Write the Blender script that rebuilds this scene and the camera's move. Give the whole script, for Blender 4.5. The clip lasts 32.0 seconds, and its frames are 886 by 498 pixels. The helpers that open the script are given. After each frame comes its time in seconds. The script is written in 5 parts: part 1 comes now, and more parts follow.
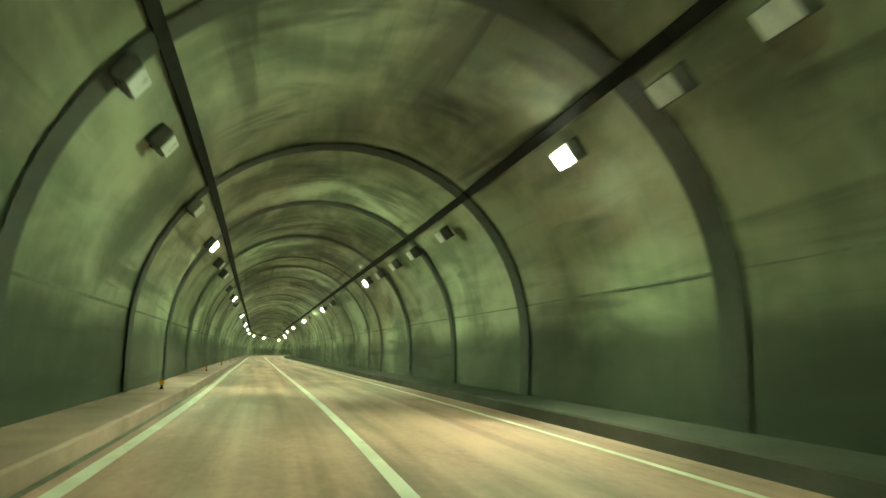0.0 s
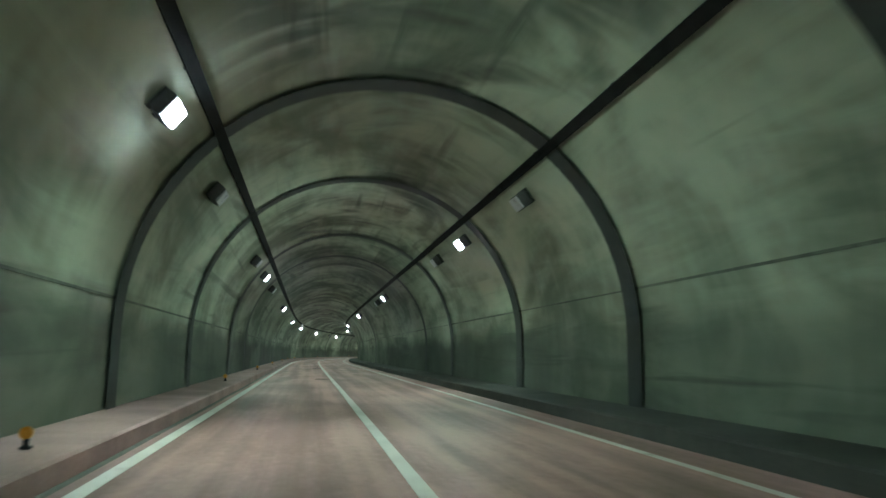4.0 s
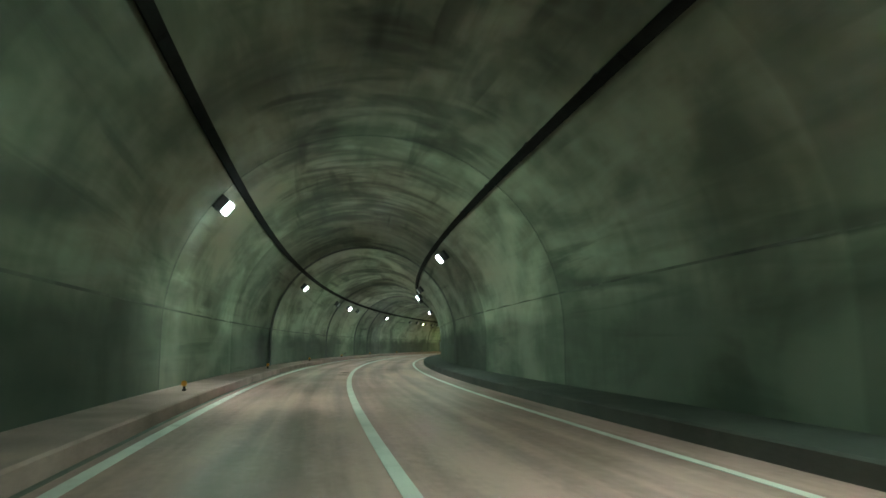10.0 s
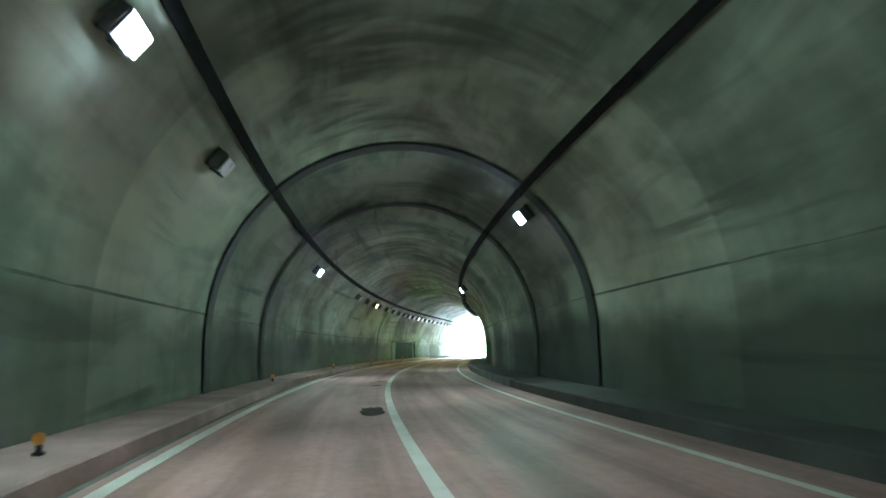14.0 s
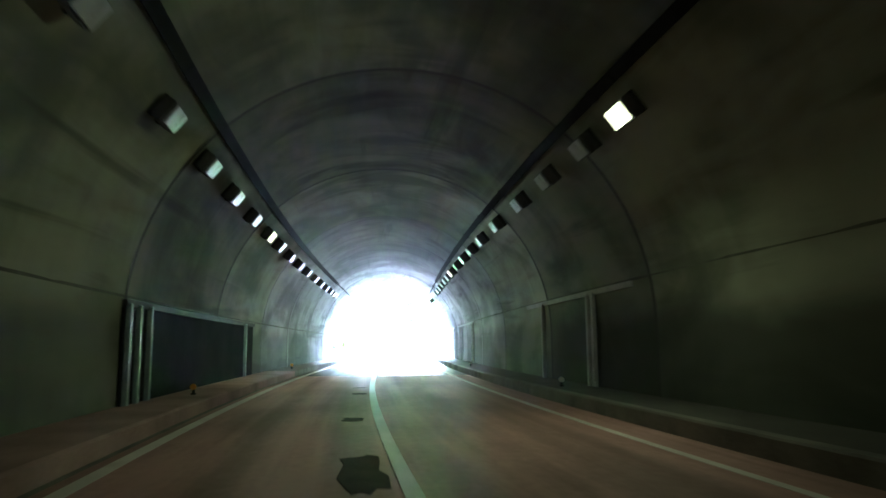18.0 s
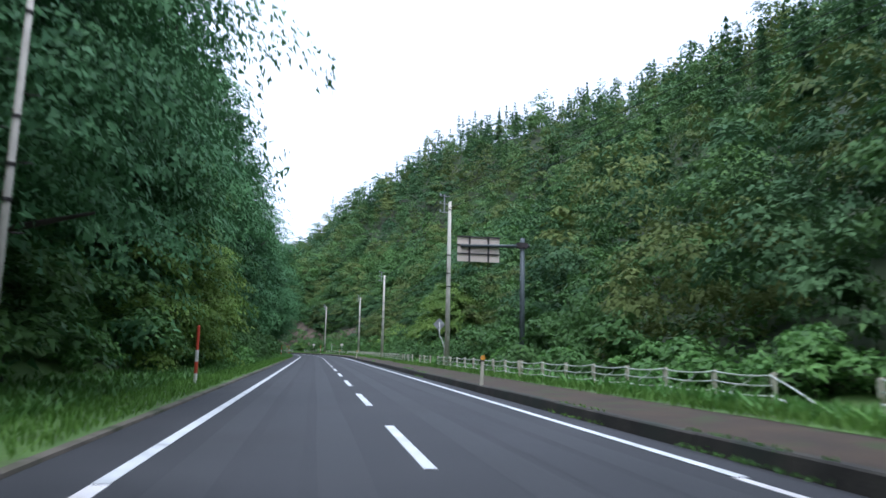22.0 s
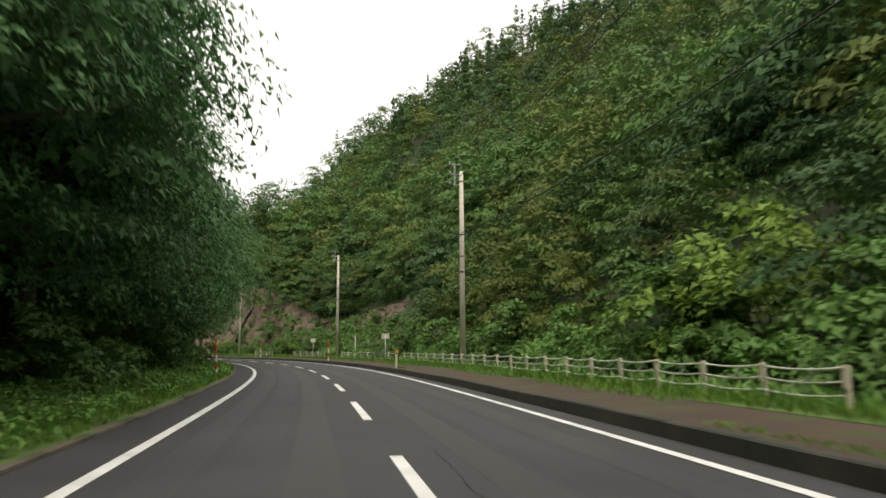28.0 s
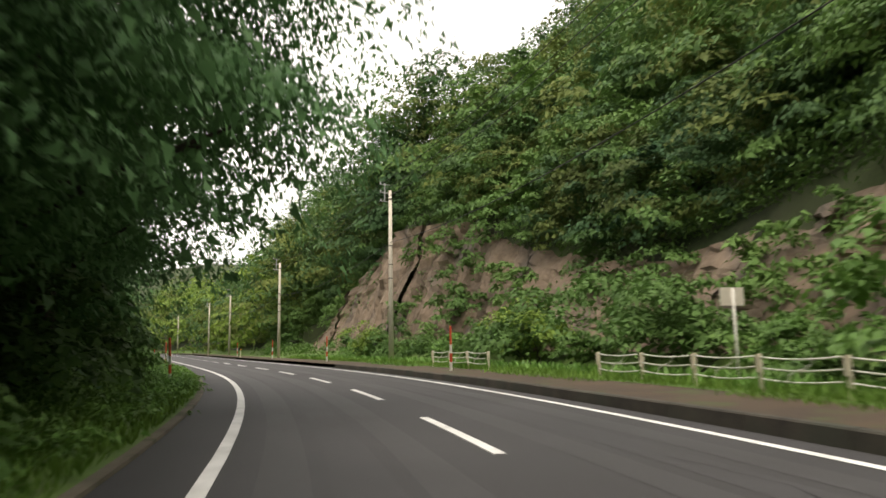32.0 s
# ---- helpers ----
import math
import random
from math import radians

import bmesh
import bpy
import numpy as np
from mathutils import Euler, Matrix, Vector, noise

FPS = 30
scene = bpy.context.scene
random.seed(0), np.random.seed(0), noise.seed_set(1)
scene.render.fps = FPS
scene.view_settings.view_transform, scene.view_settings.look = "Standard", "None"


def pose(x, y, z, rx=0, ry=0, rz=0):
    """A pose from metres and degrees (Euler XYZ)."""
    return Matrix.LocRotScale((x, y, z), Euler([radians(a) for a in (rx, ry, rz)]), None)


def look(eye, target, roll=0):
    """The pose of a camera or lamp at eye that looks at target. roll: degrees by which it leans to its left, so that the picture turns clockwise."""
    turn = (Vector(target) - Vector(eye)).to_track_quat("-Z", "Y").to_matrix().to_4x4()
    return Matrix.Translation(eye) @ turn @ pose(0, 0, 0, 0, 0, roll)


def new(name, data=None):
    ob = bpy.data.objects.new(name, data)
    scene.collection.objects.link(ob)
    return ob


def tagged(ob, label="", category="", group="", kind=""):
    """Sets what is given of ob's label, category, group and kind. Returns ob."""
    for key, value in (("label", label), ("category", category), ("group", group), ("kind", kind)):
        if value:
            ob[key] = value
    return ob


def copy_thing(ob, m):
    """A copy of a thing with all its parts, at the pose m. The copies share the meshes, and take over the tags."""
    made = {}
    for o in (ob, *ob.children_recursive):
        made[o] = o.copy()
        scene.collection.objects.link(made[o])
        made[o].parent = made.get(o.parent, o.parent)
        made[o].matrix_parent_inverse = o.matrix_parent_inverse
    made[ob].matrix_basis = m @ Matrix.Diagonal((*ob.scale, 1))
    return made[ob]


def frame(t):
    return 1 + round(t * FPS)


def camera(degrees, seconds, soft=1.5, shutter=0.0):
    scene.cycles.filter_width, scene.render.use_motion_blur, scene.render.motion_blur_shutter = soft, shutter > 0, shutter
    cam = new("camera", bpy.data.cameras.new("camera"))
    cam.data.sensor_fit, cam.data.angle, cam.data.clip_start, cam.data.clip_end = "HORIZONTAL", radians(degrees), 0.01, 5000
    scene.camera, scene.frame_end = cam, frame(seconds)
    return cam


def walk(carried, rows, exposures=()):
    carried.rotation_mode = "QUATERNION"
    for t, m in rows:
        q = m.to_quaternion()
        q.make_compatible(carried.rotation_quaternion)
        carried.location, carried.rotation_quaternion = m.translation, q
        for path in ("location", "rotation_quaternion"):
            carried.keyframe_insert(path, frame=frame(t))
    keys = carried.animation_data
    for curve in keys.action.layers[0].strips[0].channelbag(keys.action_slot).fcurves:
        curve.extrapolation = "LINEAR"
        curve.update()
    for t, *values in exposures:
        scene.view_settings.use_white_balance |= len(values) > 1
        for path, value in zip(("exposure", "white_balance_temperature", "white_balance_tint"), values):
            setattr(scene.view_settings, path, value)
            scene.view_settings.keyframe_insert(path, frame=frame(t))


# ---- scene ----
# ---- the road's line: curvature (1e-4 per metre) every 20 m from -40 m ----
KNOTS = [30.0, 30.0, 30.6, 10.3, -2.8, -1.3, 2.0, 0.1, -1.5, -2.6, -18.8, -34.7, -37.0, -34.5, -41.8, -34.8, -35.8, -24.5, -3.7, 0.5, -0.4, 1.6, -0.0, -1.8, 11.8, 40.0, 50.4, 62.7, 56.0, 12.0, 0.0, -4.0, 0.0, 0.0, 0.0, 30.0, 60.0, 60.0, 60.0, 60.0]
STEP = 0.5
SG = np.arange(-60.0, 760.0 + STEP, STEP)
_k = np.interp(SG, -40 + 20 * np.arange(len(KNOTS)), np.array(KNOTS) * 1e-4)
PH = np.cumsum(_k) * STEP
PH -= PH[int(60 / STEP)]
CX = np.cumsum(-np.sin(PH)) * STEP
CY = np.cumsum(np.cos(PH)) * STEP
CX -= CX[int(60 / STEP)]
CY -= CY[int(60 / STEP)]


def way(s):
    """Heading of the road (radians) at s metres along it."""
    return np.interp(s, SG, PH)


def spot(s, u, z=0.0):
    """World place s metres along the road, u to the right of its centre line."""
    p = np.interp(s, SG, PH)
    return (float(np.interp(s, SG, CX) + u * np.cos(p)), float(np.interp(s, SG, CY) + u * np.sin(p)), float(z))


def spots(s, u, z):
    p = np.interp(s, SG, PH)
    return np.stack([np.interp(s, SG, CX) + u * np.cos(p), np.interp(s, SG, CY) + u * np.sin(p), z + 0 * s], -1)


def on_road(s, u, z=0.0, turn=0.0, lean=0.0):
    """Pose whose y runs along the road and x to its right."""
    return pose(*spot(s, u, z), 0, lean, math.degrees(way(s)) + turn)


# ---- camera: seconds, metres along, metres right, turn, pitch, roll ----
EYE = 1.285
RIDE = [
    (0, 0.00, -1.30, -12.04, 8.51, -1.20),
    (1, 15.79, -1.16, -11.32, 8.64, -1.66),
    (2.5, 39.37, -1.26, -10.52, 8.62, -1.23),
    (4.5, 70.59, -1.19, -10.57, 8.37, -0.58),
    (5, 78.36, -1.23, -10.92, 8.56, -0.94),
    (5.5, 86.11, -1.29, -10.38, 8.58, -1.21),
    (6, 93.85, -1.30, -10.26, 8.42, -1.06),
    (6.5, 101.62, -1.34, -10.28, 8.09, -0.80),
    (7, 109.34, -1.41, -10.04, 8.15, -1.07),
    (7.5, 117.07, -1.45, -10.08, 8.28, -1.09),
    (8, 124.78, -1.44, -10.08, 8.22, -1.15),
    (8.5, 132.30, -1.36, -10.47, 8.38, -1.26),
    (9, 139.69, -1.26, -10.72, 8.38, -1.24),
    (9.5, 147.15, -1.16, -10.83, 7.92, -0.39),
    (10, 154.66, -1.02, -11.09, 7.77, 0.19),
    (10.5, 162.15, -0.90, -11.09, 7.54, 0.71),
    (11, 169.62, -0.88, -10.97, 7.88, 0.65),
    (11.5, 177.11, -0.86, -10.75, 7.81, 0.85),
    (12, 184.60, -0.80, -10.19, 7.68, 1.07),
    (12.5, 192.06, -0.83, -9.90, 7.76, 1.05),
    (13, 199.47, -0.83, -9.52, 7.88, 0.70),
    (13.5, 206.82, -0.88, -9.42, 7.90, 0.76),
    (14, 214.12, -1.04, -9.15, 8.03, 0.63),
    (14.5, 221.45, -1.13, -9.18, 7.84, 0.36),
    (16.5, 251.09, -1.00, -10.39, 7.72, 0.01),
    (17, 258.59, -0.97, -10.45, 7.52, 0.43),
    (17.5, 266.14, -0.93, -10.10, 7.73, 0.54),
    (18, 273.73, -0.85, -9.75, 7.75, 0.41),
    (18.5, 281.34, -0.95, -9.51, 7.86, 0.69),
    (19, 288.92, -0.97, -9.28, 7.75, 0.81),
    (19.5, 296.40, -1.05, -9.29, 7.67, 0.76),
    (20, 303.69, -1.16, -9.49, 7.59, 0.32),
    (20.5, 310.95, -1.17, -9.98, 7.80, 0.11),
    (21, 318.24, -1.27, -10.01, 8.07, -0.30),
    (21.5, 325.51, -1.29, -9.94, 8.30, -0.66),
    (22, 332.79, -1.30, -10.16, 8.23, -1.19),
    (22.5, 340.12, -1.31, -9.84, 8.29, -1.19),
    (23, 347.59, -1.33, -9.73, 8.28, -0.70),
    (23.5, 355.19, -1.42, -9.89, 8.44, -0.78),
    (24, 362.83, -1.41, -9.81, 8.09, -0.77),
    (24.5, 370.49, -1.39, -10.00, 7.76, -0.61),
    (25, 378.15, -1.37, -10.04, 7.95, -0.31),
    (25.5, 385.80, -1.30, -10.05, 7.51, -0.37),
    (27.5, 416.56, -1.00, -10.11, 7.84, 0.14),
    (28, 424.46, -0.96, -9.99, 7.95, 0.35),
    (28.5, 432.48, -1.07, -9.83, 7.21, 0.15),
    (29, 440.61, -1.15, -9.30, 7.60, 0.22),
    (29.5, 448.84, -1.33, -9.00, 7.09, 0.32),
    (30, 457.14, -1.50, -8.61, 7.64, 0.58),
    (30.5, 465.49, -1.73, -8.60, 8.05, 0.53),
    (31, 473.93, -1.99, -8.33, 7.37, 0.54),
    (31.5, 482.41, -2.17, -8.00, 7.71, 0.05),
    (32, 490.80, -2.23, -9.39, 7.68, 1.00),
]
cam = camera(64.05, 32.0, soft=1.6, shutter=0.26)
walk(cam, [(t, pose(*spot(s, u, EYE), 90 + p, r, math.degrees(way(s)) + h)) for t, s, u, h, p, r in RIDE],
     exposures=[(0, 10.6, 7900, -22), (0.6, 10.5, 7100, -9), (1.6, 9.9, 5800, 4), (4.5, 9.45, 5200, 9), (6, 9.85, 5700, 7), (9, 9.65, 5700, 9), (10, 9.4, 5400, 1), (11, 9.65, 5700, -1), (12, 9.75, 5600, 11), (13, 9.35, 5200, 11), (14.3, 9.25, 4900, 14), (16.5, 9.2, 4900, 30), (17.2, 8.7, 4900, 30), (18.2, 7.6, 4700, 24),
                (19.5, 6.2, 4800, 20), (20.0, 5.5, 4700, 28), (20.5, 4.9, 4500, 34), (21.0, 3.75, 4850, 45), (21.5, 2.4, 4800, 34), (22.0, 0.9, 5250, 14), (23, 0.08, 6250, 15),
                (25.5, 0.25, 6800, 13), (28, 0.68, 7300, 10), (30, 0.75, 7500, 9), (31, 1.0, 7500, 11), (32, 1.05, 7500, 13)])

# ---- sky, sun ----
world = bpy.data.worlds.new("overcast_sky")
scene.world = world
world.use_nodes = True
wt = world.node_tree
sky = wt.nodes.new("ShaderNodeTexSky")
sky.sky_type, sky.sun_disc = "NISHITA", False
sky.sun_elevation, sky.sun_rotation = radians(76), math.pi - (way(400.0) - radians(14))
cloud = wt.nodes.new("ShaderNodeTexNoise")
cloud.inputs["Scale"].default_value = 1.6
cloud.inputs["Detail"].default_value = 4
cramp = wt.nodes.new("ShaderNodeValToRGB")
cramp.color_ramp.elements[0].position, cramp.color_ramp.elements[0].color = 0.3, (5.6, 5.9, 6.3, 1)
cramp.color_ramp.elements[1].position, cramp.color_ramp.elements[1].color = 0.7, (7.3, 7.45, 7.6, 1)
wmix = wt.nodes.new("ShaderNodeMixRGB")
wmix.inputs[0].default_value = 0.93
wt.links.new(cloud.outputs["Fac"], cramp.inputs[0])
wt.links.new(sky.outputs[0], wmix.inputs[1])
wt.links.new(cramp.outputs[0], wmix.inputs[2])
wt.links.new(wmix.outputs[0], wt.nodes["Background"].inputs[0])
wt.nodes["Background"].inputs[1].default_value = 0.12
sun = new("sun", bpy.data.lights.new("sun", "SUN"))
sun.data.energy, sun.data.angle, sun.data.color = 1.5, radians(40), (1.0, 0.97, 0.92)
toward = way(400.0) - radians(14)
sun.matrix_world = look((0, 0, 80), (-20 * math.sin(toward), 20 * math.cos(toward), 0))

# ---- tunnel lamps: metres along the road where a lamp is lit, by side ----
LIT_LEFT = [-24.5, 0.2, 24.7, 49.4, 73.3, 97.0, 121.8, 148.2, 172.7, 197.5, 221.8, 245.7, 270.5, 296.2, 321.3]
LIT_RIGHT = [-13.0, 11.6, 36.2, 60.8, 85.5, 109.9, 134.2, 159.4, 183.6, 208.4, 233.1, 258.0, 284.0, 309.0]
AXIS = 0.33
LAMP_L, LAMP_R = (-3.38, 4.78), (3.62, 4.92)
for side, rows in ((LAMP_L, LIT_LEFT), (LAMP_R, LIT_RIGHT)):
    for s in rows:
        near_exit = s > 262
        lamp = new("tunnel_light", bpy.data.lights.new("tunnel_light", "AREA"))
        lamp.data.shape, lamp.data.size, lamp.data.size_y = "RECTANGLE", 0.5, 0.26
        lamp.data.energy = 0.75 if s > 300 else 0.22 if s > 282 else 0.11 if near_exit else 0.24
        lamp.data.color = (1.0, 1.0, 0.36) if near_exit else (0.78, 1.0, 0.66)
        inward = 0.17 if side[0] < 0 else -0.17
        eye = Vector(spot(s, side[0] + inward, side[1] - 0.13))
        lamp.matrix_world = look(eye, spot(s + 0.001, AXIS + inward, 0.6))


# ---- materials ----
def material(name, low, high, scale=3.0, rough=0.8, bump=0.15, metal=0.0, fine=40.0, stretch=(1, 1, 1), stain=None,
             stain_scale=0.5, stain_cut=(0.45, 0.7), spec=0.4, vary=0.0, through_light=0.0, sheen_mix=0.0):
    m = bpy.data.materials.new(name)
    m.use_nodes = True
    nt = m.node_tree
    n, ln = nt.nodes, nt.links
    b = n["Principled BSDF"]
    co = n.new("ShaderNodeTexCoord")
    mp = n.new("ShaderNodeMapping")
    mp.inputs["Scale"].default_value = stretch
    ln.new(co.outputs["Object"], mp.inputs[0])

    def noise_node(sc, detail=4.0):
        t = n.new("ShaderNodeTexNoise")
        t.inputs["Scale"].default_value, t.inputs["Detail"].default_value = sc, detail
        ln.new(mp.outputs[0], t.inputs["Vector"])
        return t

    big, small = noise_node(scale), noise_node(fine, 3.0)
    add = n.new("ShaderNodeMath")
    add.operation = "MULTIPLY_ADD"
    add.inputs[1].default_value = 0.35
    ln.new(small.outputs["Fac"], add.inputs[0])
    mul = n.new("ShaderNodeMath")
    mul.operation = "MULTIPLY"
    mul.inputs[1].default_value = 0.75
    ln.new(big.outputs["Fac"], mul.inputs[0])
    ln.new(mul.outputs[0], add.inputs[2])
    ramp = n.new("ShaderNodeValToRGB")
    ramp.color_ramp.elements[0].position, ramp.color_ramp.elements[0].color = 0.36, (*low, 1)
    ramp.color_ramp.elements[1].position, ramp.color_ramp.elements[1].color = 0.72, (*high, 1)
    ln.new(add.outputs[0], ramp.inputs[0])
    colour = ramp.outputs[0]
    if stain:
        st = noise_node(stain_scale, 6.0)
        sr = n.new("ShaderNodeValToRGB")
        sr.color_ramp.elements[0].position, sr.color_ramp.elements[1].position = stain_cut
        ln.new(st.outputs["Fac"], sr.inputs[0])
        mx = n.new("ShaderNodeMixRGB")
        ln.new(sr.outputs[0], mx.inputs[0])
        ln.new(colour, mx.inputs[1])
        mx.inputs[2].default_value = (*stain, 1)
        colour = mx.outputs[0]
    if vary:
        info = n.new("ShaderNodeNewGeometry")
        ob = n.new("ShaderNodeObjectInfo")
        sm = n.new("ShaderNodeMath")
        sm.operation = "ADD"
        ln.new(info.outputs["Random Per Island"], sm.inputs[0])
        ln.new(ob.outputs["Random"], sm.inputs[1])
        mr = n.new("ShaderNodeMapRange")
        mr.inputs[1].default_value, mr.inputs[2].default_value = 0, 2
        mr.inputs[3].default_value, mr.inputs[4].default_value = 1 - vary, 1 + vary
        ln.new(sm.outputs[0], mr.inputs[0])
        hs = n.new("ShaderNodeHueSaturation")
        ln.new(mr.outputs[0], hs.inputs["Value"])
        ln.new(colour, hs.inputs["Color"])
        colour = hs.outputs[0]
    ln.new(colour, b.inputs["Base Color"])
    rr = n.new("ShaderNodeMapRange")
    rr.inputs[3].default_value, rr.inputs[4].default_value = max(rough - 0.12, 0.03), min(rough + 0.12, 1)
    ln.new(big.outputs["Fac"], rr.inputs[0])
    ln.new(rr.outputs[0], b.inputs["Roughness"])
    b.inputs["Metallic"].default_value = metal
    b.inputs["Specular IOR Level"].default_value = spec
    if bump:
        bp = n.new("ShaderNodeBump")
        bp.inputs["Strength"].default_value, bp.inputs["Distance"].default_value = bump, 0.02
        ln.new(add.outputs[0], bp.inputs["Height"])
        ln.new(bp.outputs[0], b.inputs["Normal"])
    if through_light:
        tr = n.new("ShaderNodeBsdfTranslucent")
        ln.new(colour, tr.inputs[0])
        mix = n.new("ShaderNodeMixShader")
        mix.inputs[0].default_value = through_light
        ln.new(b.outputs[0], mix.inputs[1])
        ln.new(tr.outputs[0], mix.inputs[2])
        ln.new(mix.outputs[0], n["Material Output"].inputs[0])
    return m


def glow(name, colour, strength):
    m = bpy.data.materials.new(name)
    m.use_nodes = True
    b = m.node_tree.nodes["Principled BSDF"]
    b.inputs["Base Color"].default_value = (0.8, 0.8, 0.8, 1)
    b.inputs["Emission Color"].default_value = (*colour, 1)
    b.inputs["Emission Strength"].default_value = strength
    return m


ARC = 2 * (1.68 + 0.05) + math.pi * 5.0


def surface_nodes(name):
    """A material whose textures run in metres along (x) and across (y) a swept surface."""
    m = bpy.data.materials.new(name)
    m.use_nodes = True
    n, ln = m.node_tree.nodes, m.node_tree.links
    uv = n.new("ShaderNodeUVMap")

    def tex(along, across, detail=4.0, shift=0.0, bend=0.9):
        mp = n.new("ShaderNodeMapping")
        mp.inputs["Scale"].default_value = (along, across, 1)
        mp.inputs["Location"].default_value = (shift, 1.7 * shift, shift)
        ln.new(uv.outputs[0], mp.inputs[0])
        t = n.new("ShaderNodeTexNoise")
        t.inputs["Scale"].default_value, t.inputs["Detail"].default_value = 1.0, detail
        t.inputs["Distortion"].default_value = bend
        ln.new(mp.outputs[0], t.inputs["Vector"])
        return t.outputs["Fac"]

    def calc(op, a, b=None, c=None):
        q = n.new("ShaderNodeMath")
        q.operation = op
        for k, x in enumerate((a, b, c)):
            if x is None:
                continue
            if isinstance(x, (int, float)):
                q.inputs[k].default_value = x
            else:
                ln.new(x, q.inputs[k])
        return q.outputs[0]

    def span(x, a, b, lo=0.0, hi=1.0):
        q = n.new("ShaderNodeMapRange")
        q.interpolation_type = "SMOOTHSTEP"
        for k, val in zip((1, 2, 3, 4), (a, b, lo, hi)):
            q.inputs[k].default_value = val
        ln.new(x, q.inputs[0])
        return q.outputs[0]

    def blend(fac, a, b):
        q = n.new("ShaderNodeMixRGB")
        for k, x in enumerate((fac, a, b)):
            if isinstance(x, tuple):
                q.inputs[k].default_value = (*x, 1)
            elif isinstance(x, (int, float)):
                q.inputs[k].default_value = x
            else:
                ln.new(x, q.inputs[k])
        return q.outputs[0]

    sep = n.new("ShaderNodeSeparateXYZ")
    ln.new(uv.outputs[0], sep.inputs[0])
    return m, tex, calc, span, blend, sep.outputs[1]


def lining_material(name, low, high, soot_and_dim, crown=0.85, walls=0.6, foot=0.8, vary=0.2):
    """Old in-situ concrete: board streaks along the walls, sooty runs at the crown, a ragged foot band of soot and
    painted dimness.
    """
    m, tex, calc, span, blend, v = surface_nodes(name)
    nt = m.node_tree
    b = nt.nodes["Principled BSDF"]
    big, board, run = tex(0.2, 0.32, 5), tex(0.3, 1.7, 4, 3.1), tex(1.5, 0.4, 4, 7.7)
    tone = calc("MULTIPLY_ADD", big, 0.68, calc("MULTIPLY_ADD", board, 0.2, calc("MULTIPLY", run, 0.12)))
    colour = blend(span(tone, 0.36, 0.62), low, high)
    off_crown = calc("ABSOLUTE", calc("SUBTRACT", v, ARC / 2))
    patch = span(tex(0.28, 0.2, 5, 11.0), 0.43, 0.6)
    sooty = calc("MULTIPLY", calc("MULTIPLY", span(off_crown, 4.4, 2.0), patch), span(run, 0.3, 0.6))
    colour = blend(calc("MULTIPLY", sooty, crown), colour, soot_and_dim)
    streak = calc("MULTIPLY", span(tex(0.07, 1.15, 4, 17.0), 0.54, 0.66), span(tex(0.12, 0.3, 3, 23.0), 0.42, 0.6))
    colour = blend(calc("MULTIPLY", streak, walls), colour, soot_and_dim)
    height = calc("MINIMUM", v, calc("SUBTRACT", ARC, v))
    ragged = calc("MULTIPLY_ADD", calc("SUBTRACT", tex(0.22, 0.3, 5, 29.0), 0.5), 1.3, height)
    # Wall soot, spread higher so its colour also carries the low-wall dimness
    black = calc("MULTIPLY", span(ragged, 2.5, 1.6), span(tex(0.035, 0.03, 2, 31.0), 0.36, 0.5, 0.6, 1.0))
    colour = blend(calc("MULTIPLY", black, foot), colour, soot_and_dim)
    info = nt.nodes.new("ShaderNodeObjectInfo")
    hs = nt.nodes.new("ShaderNodeHueSaturation")
    nt.links.new(span(info.outputs["Random"], 0, 1, 1 - vary, 1 + vary), hs.inputs["Value"])
    nt.links.new(colour, hs.inputs["Color"])
    nt.links.new(hs.outputs[0], b.inputs["Base Color"])
    b.inputs["Roughness"].default_value = 0.85
    b.inputs["Specular IOR Level"].default_value = 0.3
    bp = nt.nodes.new("ShaderNodeBump")
    bp.inputs["Strength"].default_value, bp.inputs["Distance"].default_value = 0.16, 0.03
    nt.links.new(calc("ADD", tone, calc("MULTIPLY", tex(3.0, 3.0, 3, 37.0), 0.3)), bp.inputs["Height"])
    nt.links.new(bp.outputs[0], b.inputs["Normal"])
    return m


def tunnel_road_material(name, low, high, dark, rough, spec):
    """Old pavement with streaks along the lanes and darker worn patches."""
    m, tex, calc, span, blend, v = surface_nodes(name)
    nt = m.node_tree
    b = nt.nodes["Principled BSDF"]
    lane, blotch, grain = tex(0.035, 1.5, 4, 0, 0.1), tex(0.25, 0.5, 4, 5.0, 0.2), tex(7, 7, 2, 9.0)
    tone = calc("MULTIPLY_ADD", lane, 0.55, calc("MULTIPLY_ADD", blotch, 0.3, calc("MULTIPLY", grain, 0.15)))
    colour = blend(span(tone, 0.38, 0.62), low, high)
    colour = blend(calc("MULTIPLY", span(tex(0.12, 0.9, 5, 13.0, 0.2), 0.5, 0.72), 0.45), colour, dark)
    nt.links.new(colour, b.inputs["Base Color"])
    nt.links.new(span(tex(0.06, 1.1, 4, 19.0, 0.1), 0.38, 0.62, rough - 0.06, rough + 0.06), b.inputs["Roughness"])
    b.inputs["Specular IOR Level"].default_value = spec
    bp = nt.nodes.new("ShaderNodeBump")
    bp.inputs["Strength"].default_value, bp.inputs["Distance"].default_value = 0.25, 0.02
    nt.links.new(calc("ADD", grain, calc("MULTIPLY", tex(0.8, 1.6, 4, 23.0), 1.2)), bp.inputs["Height"])
    nt.links.new(bp.outputs[0], b.inputs["Normal"])
    return m


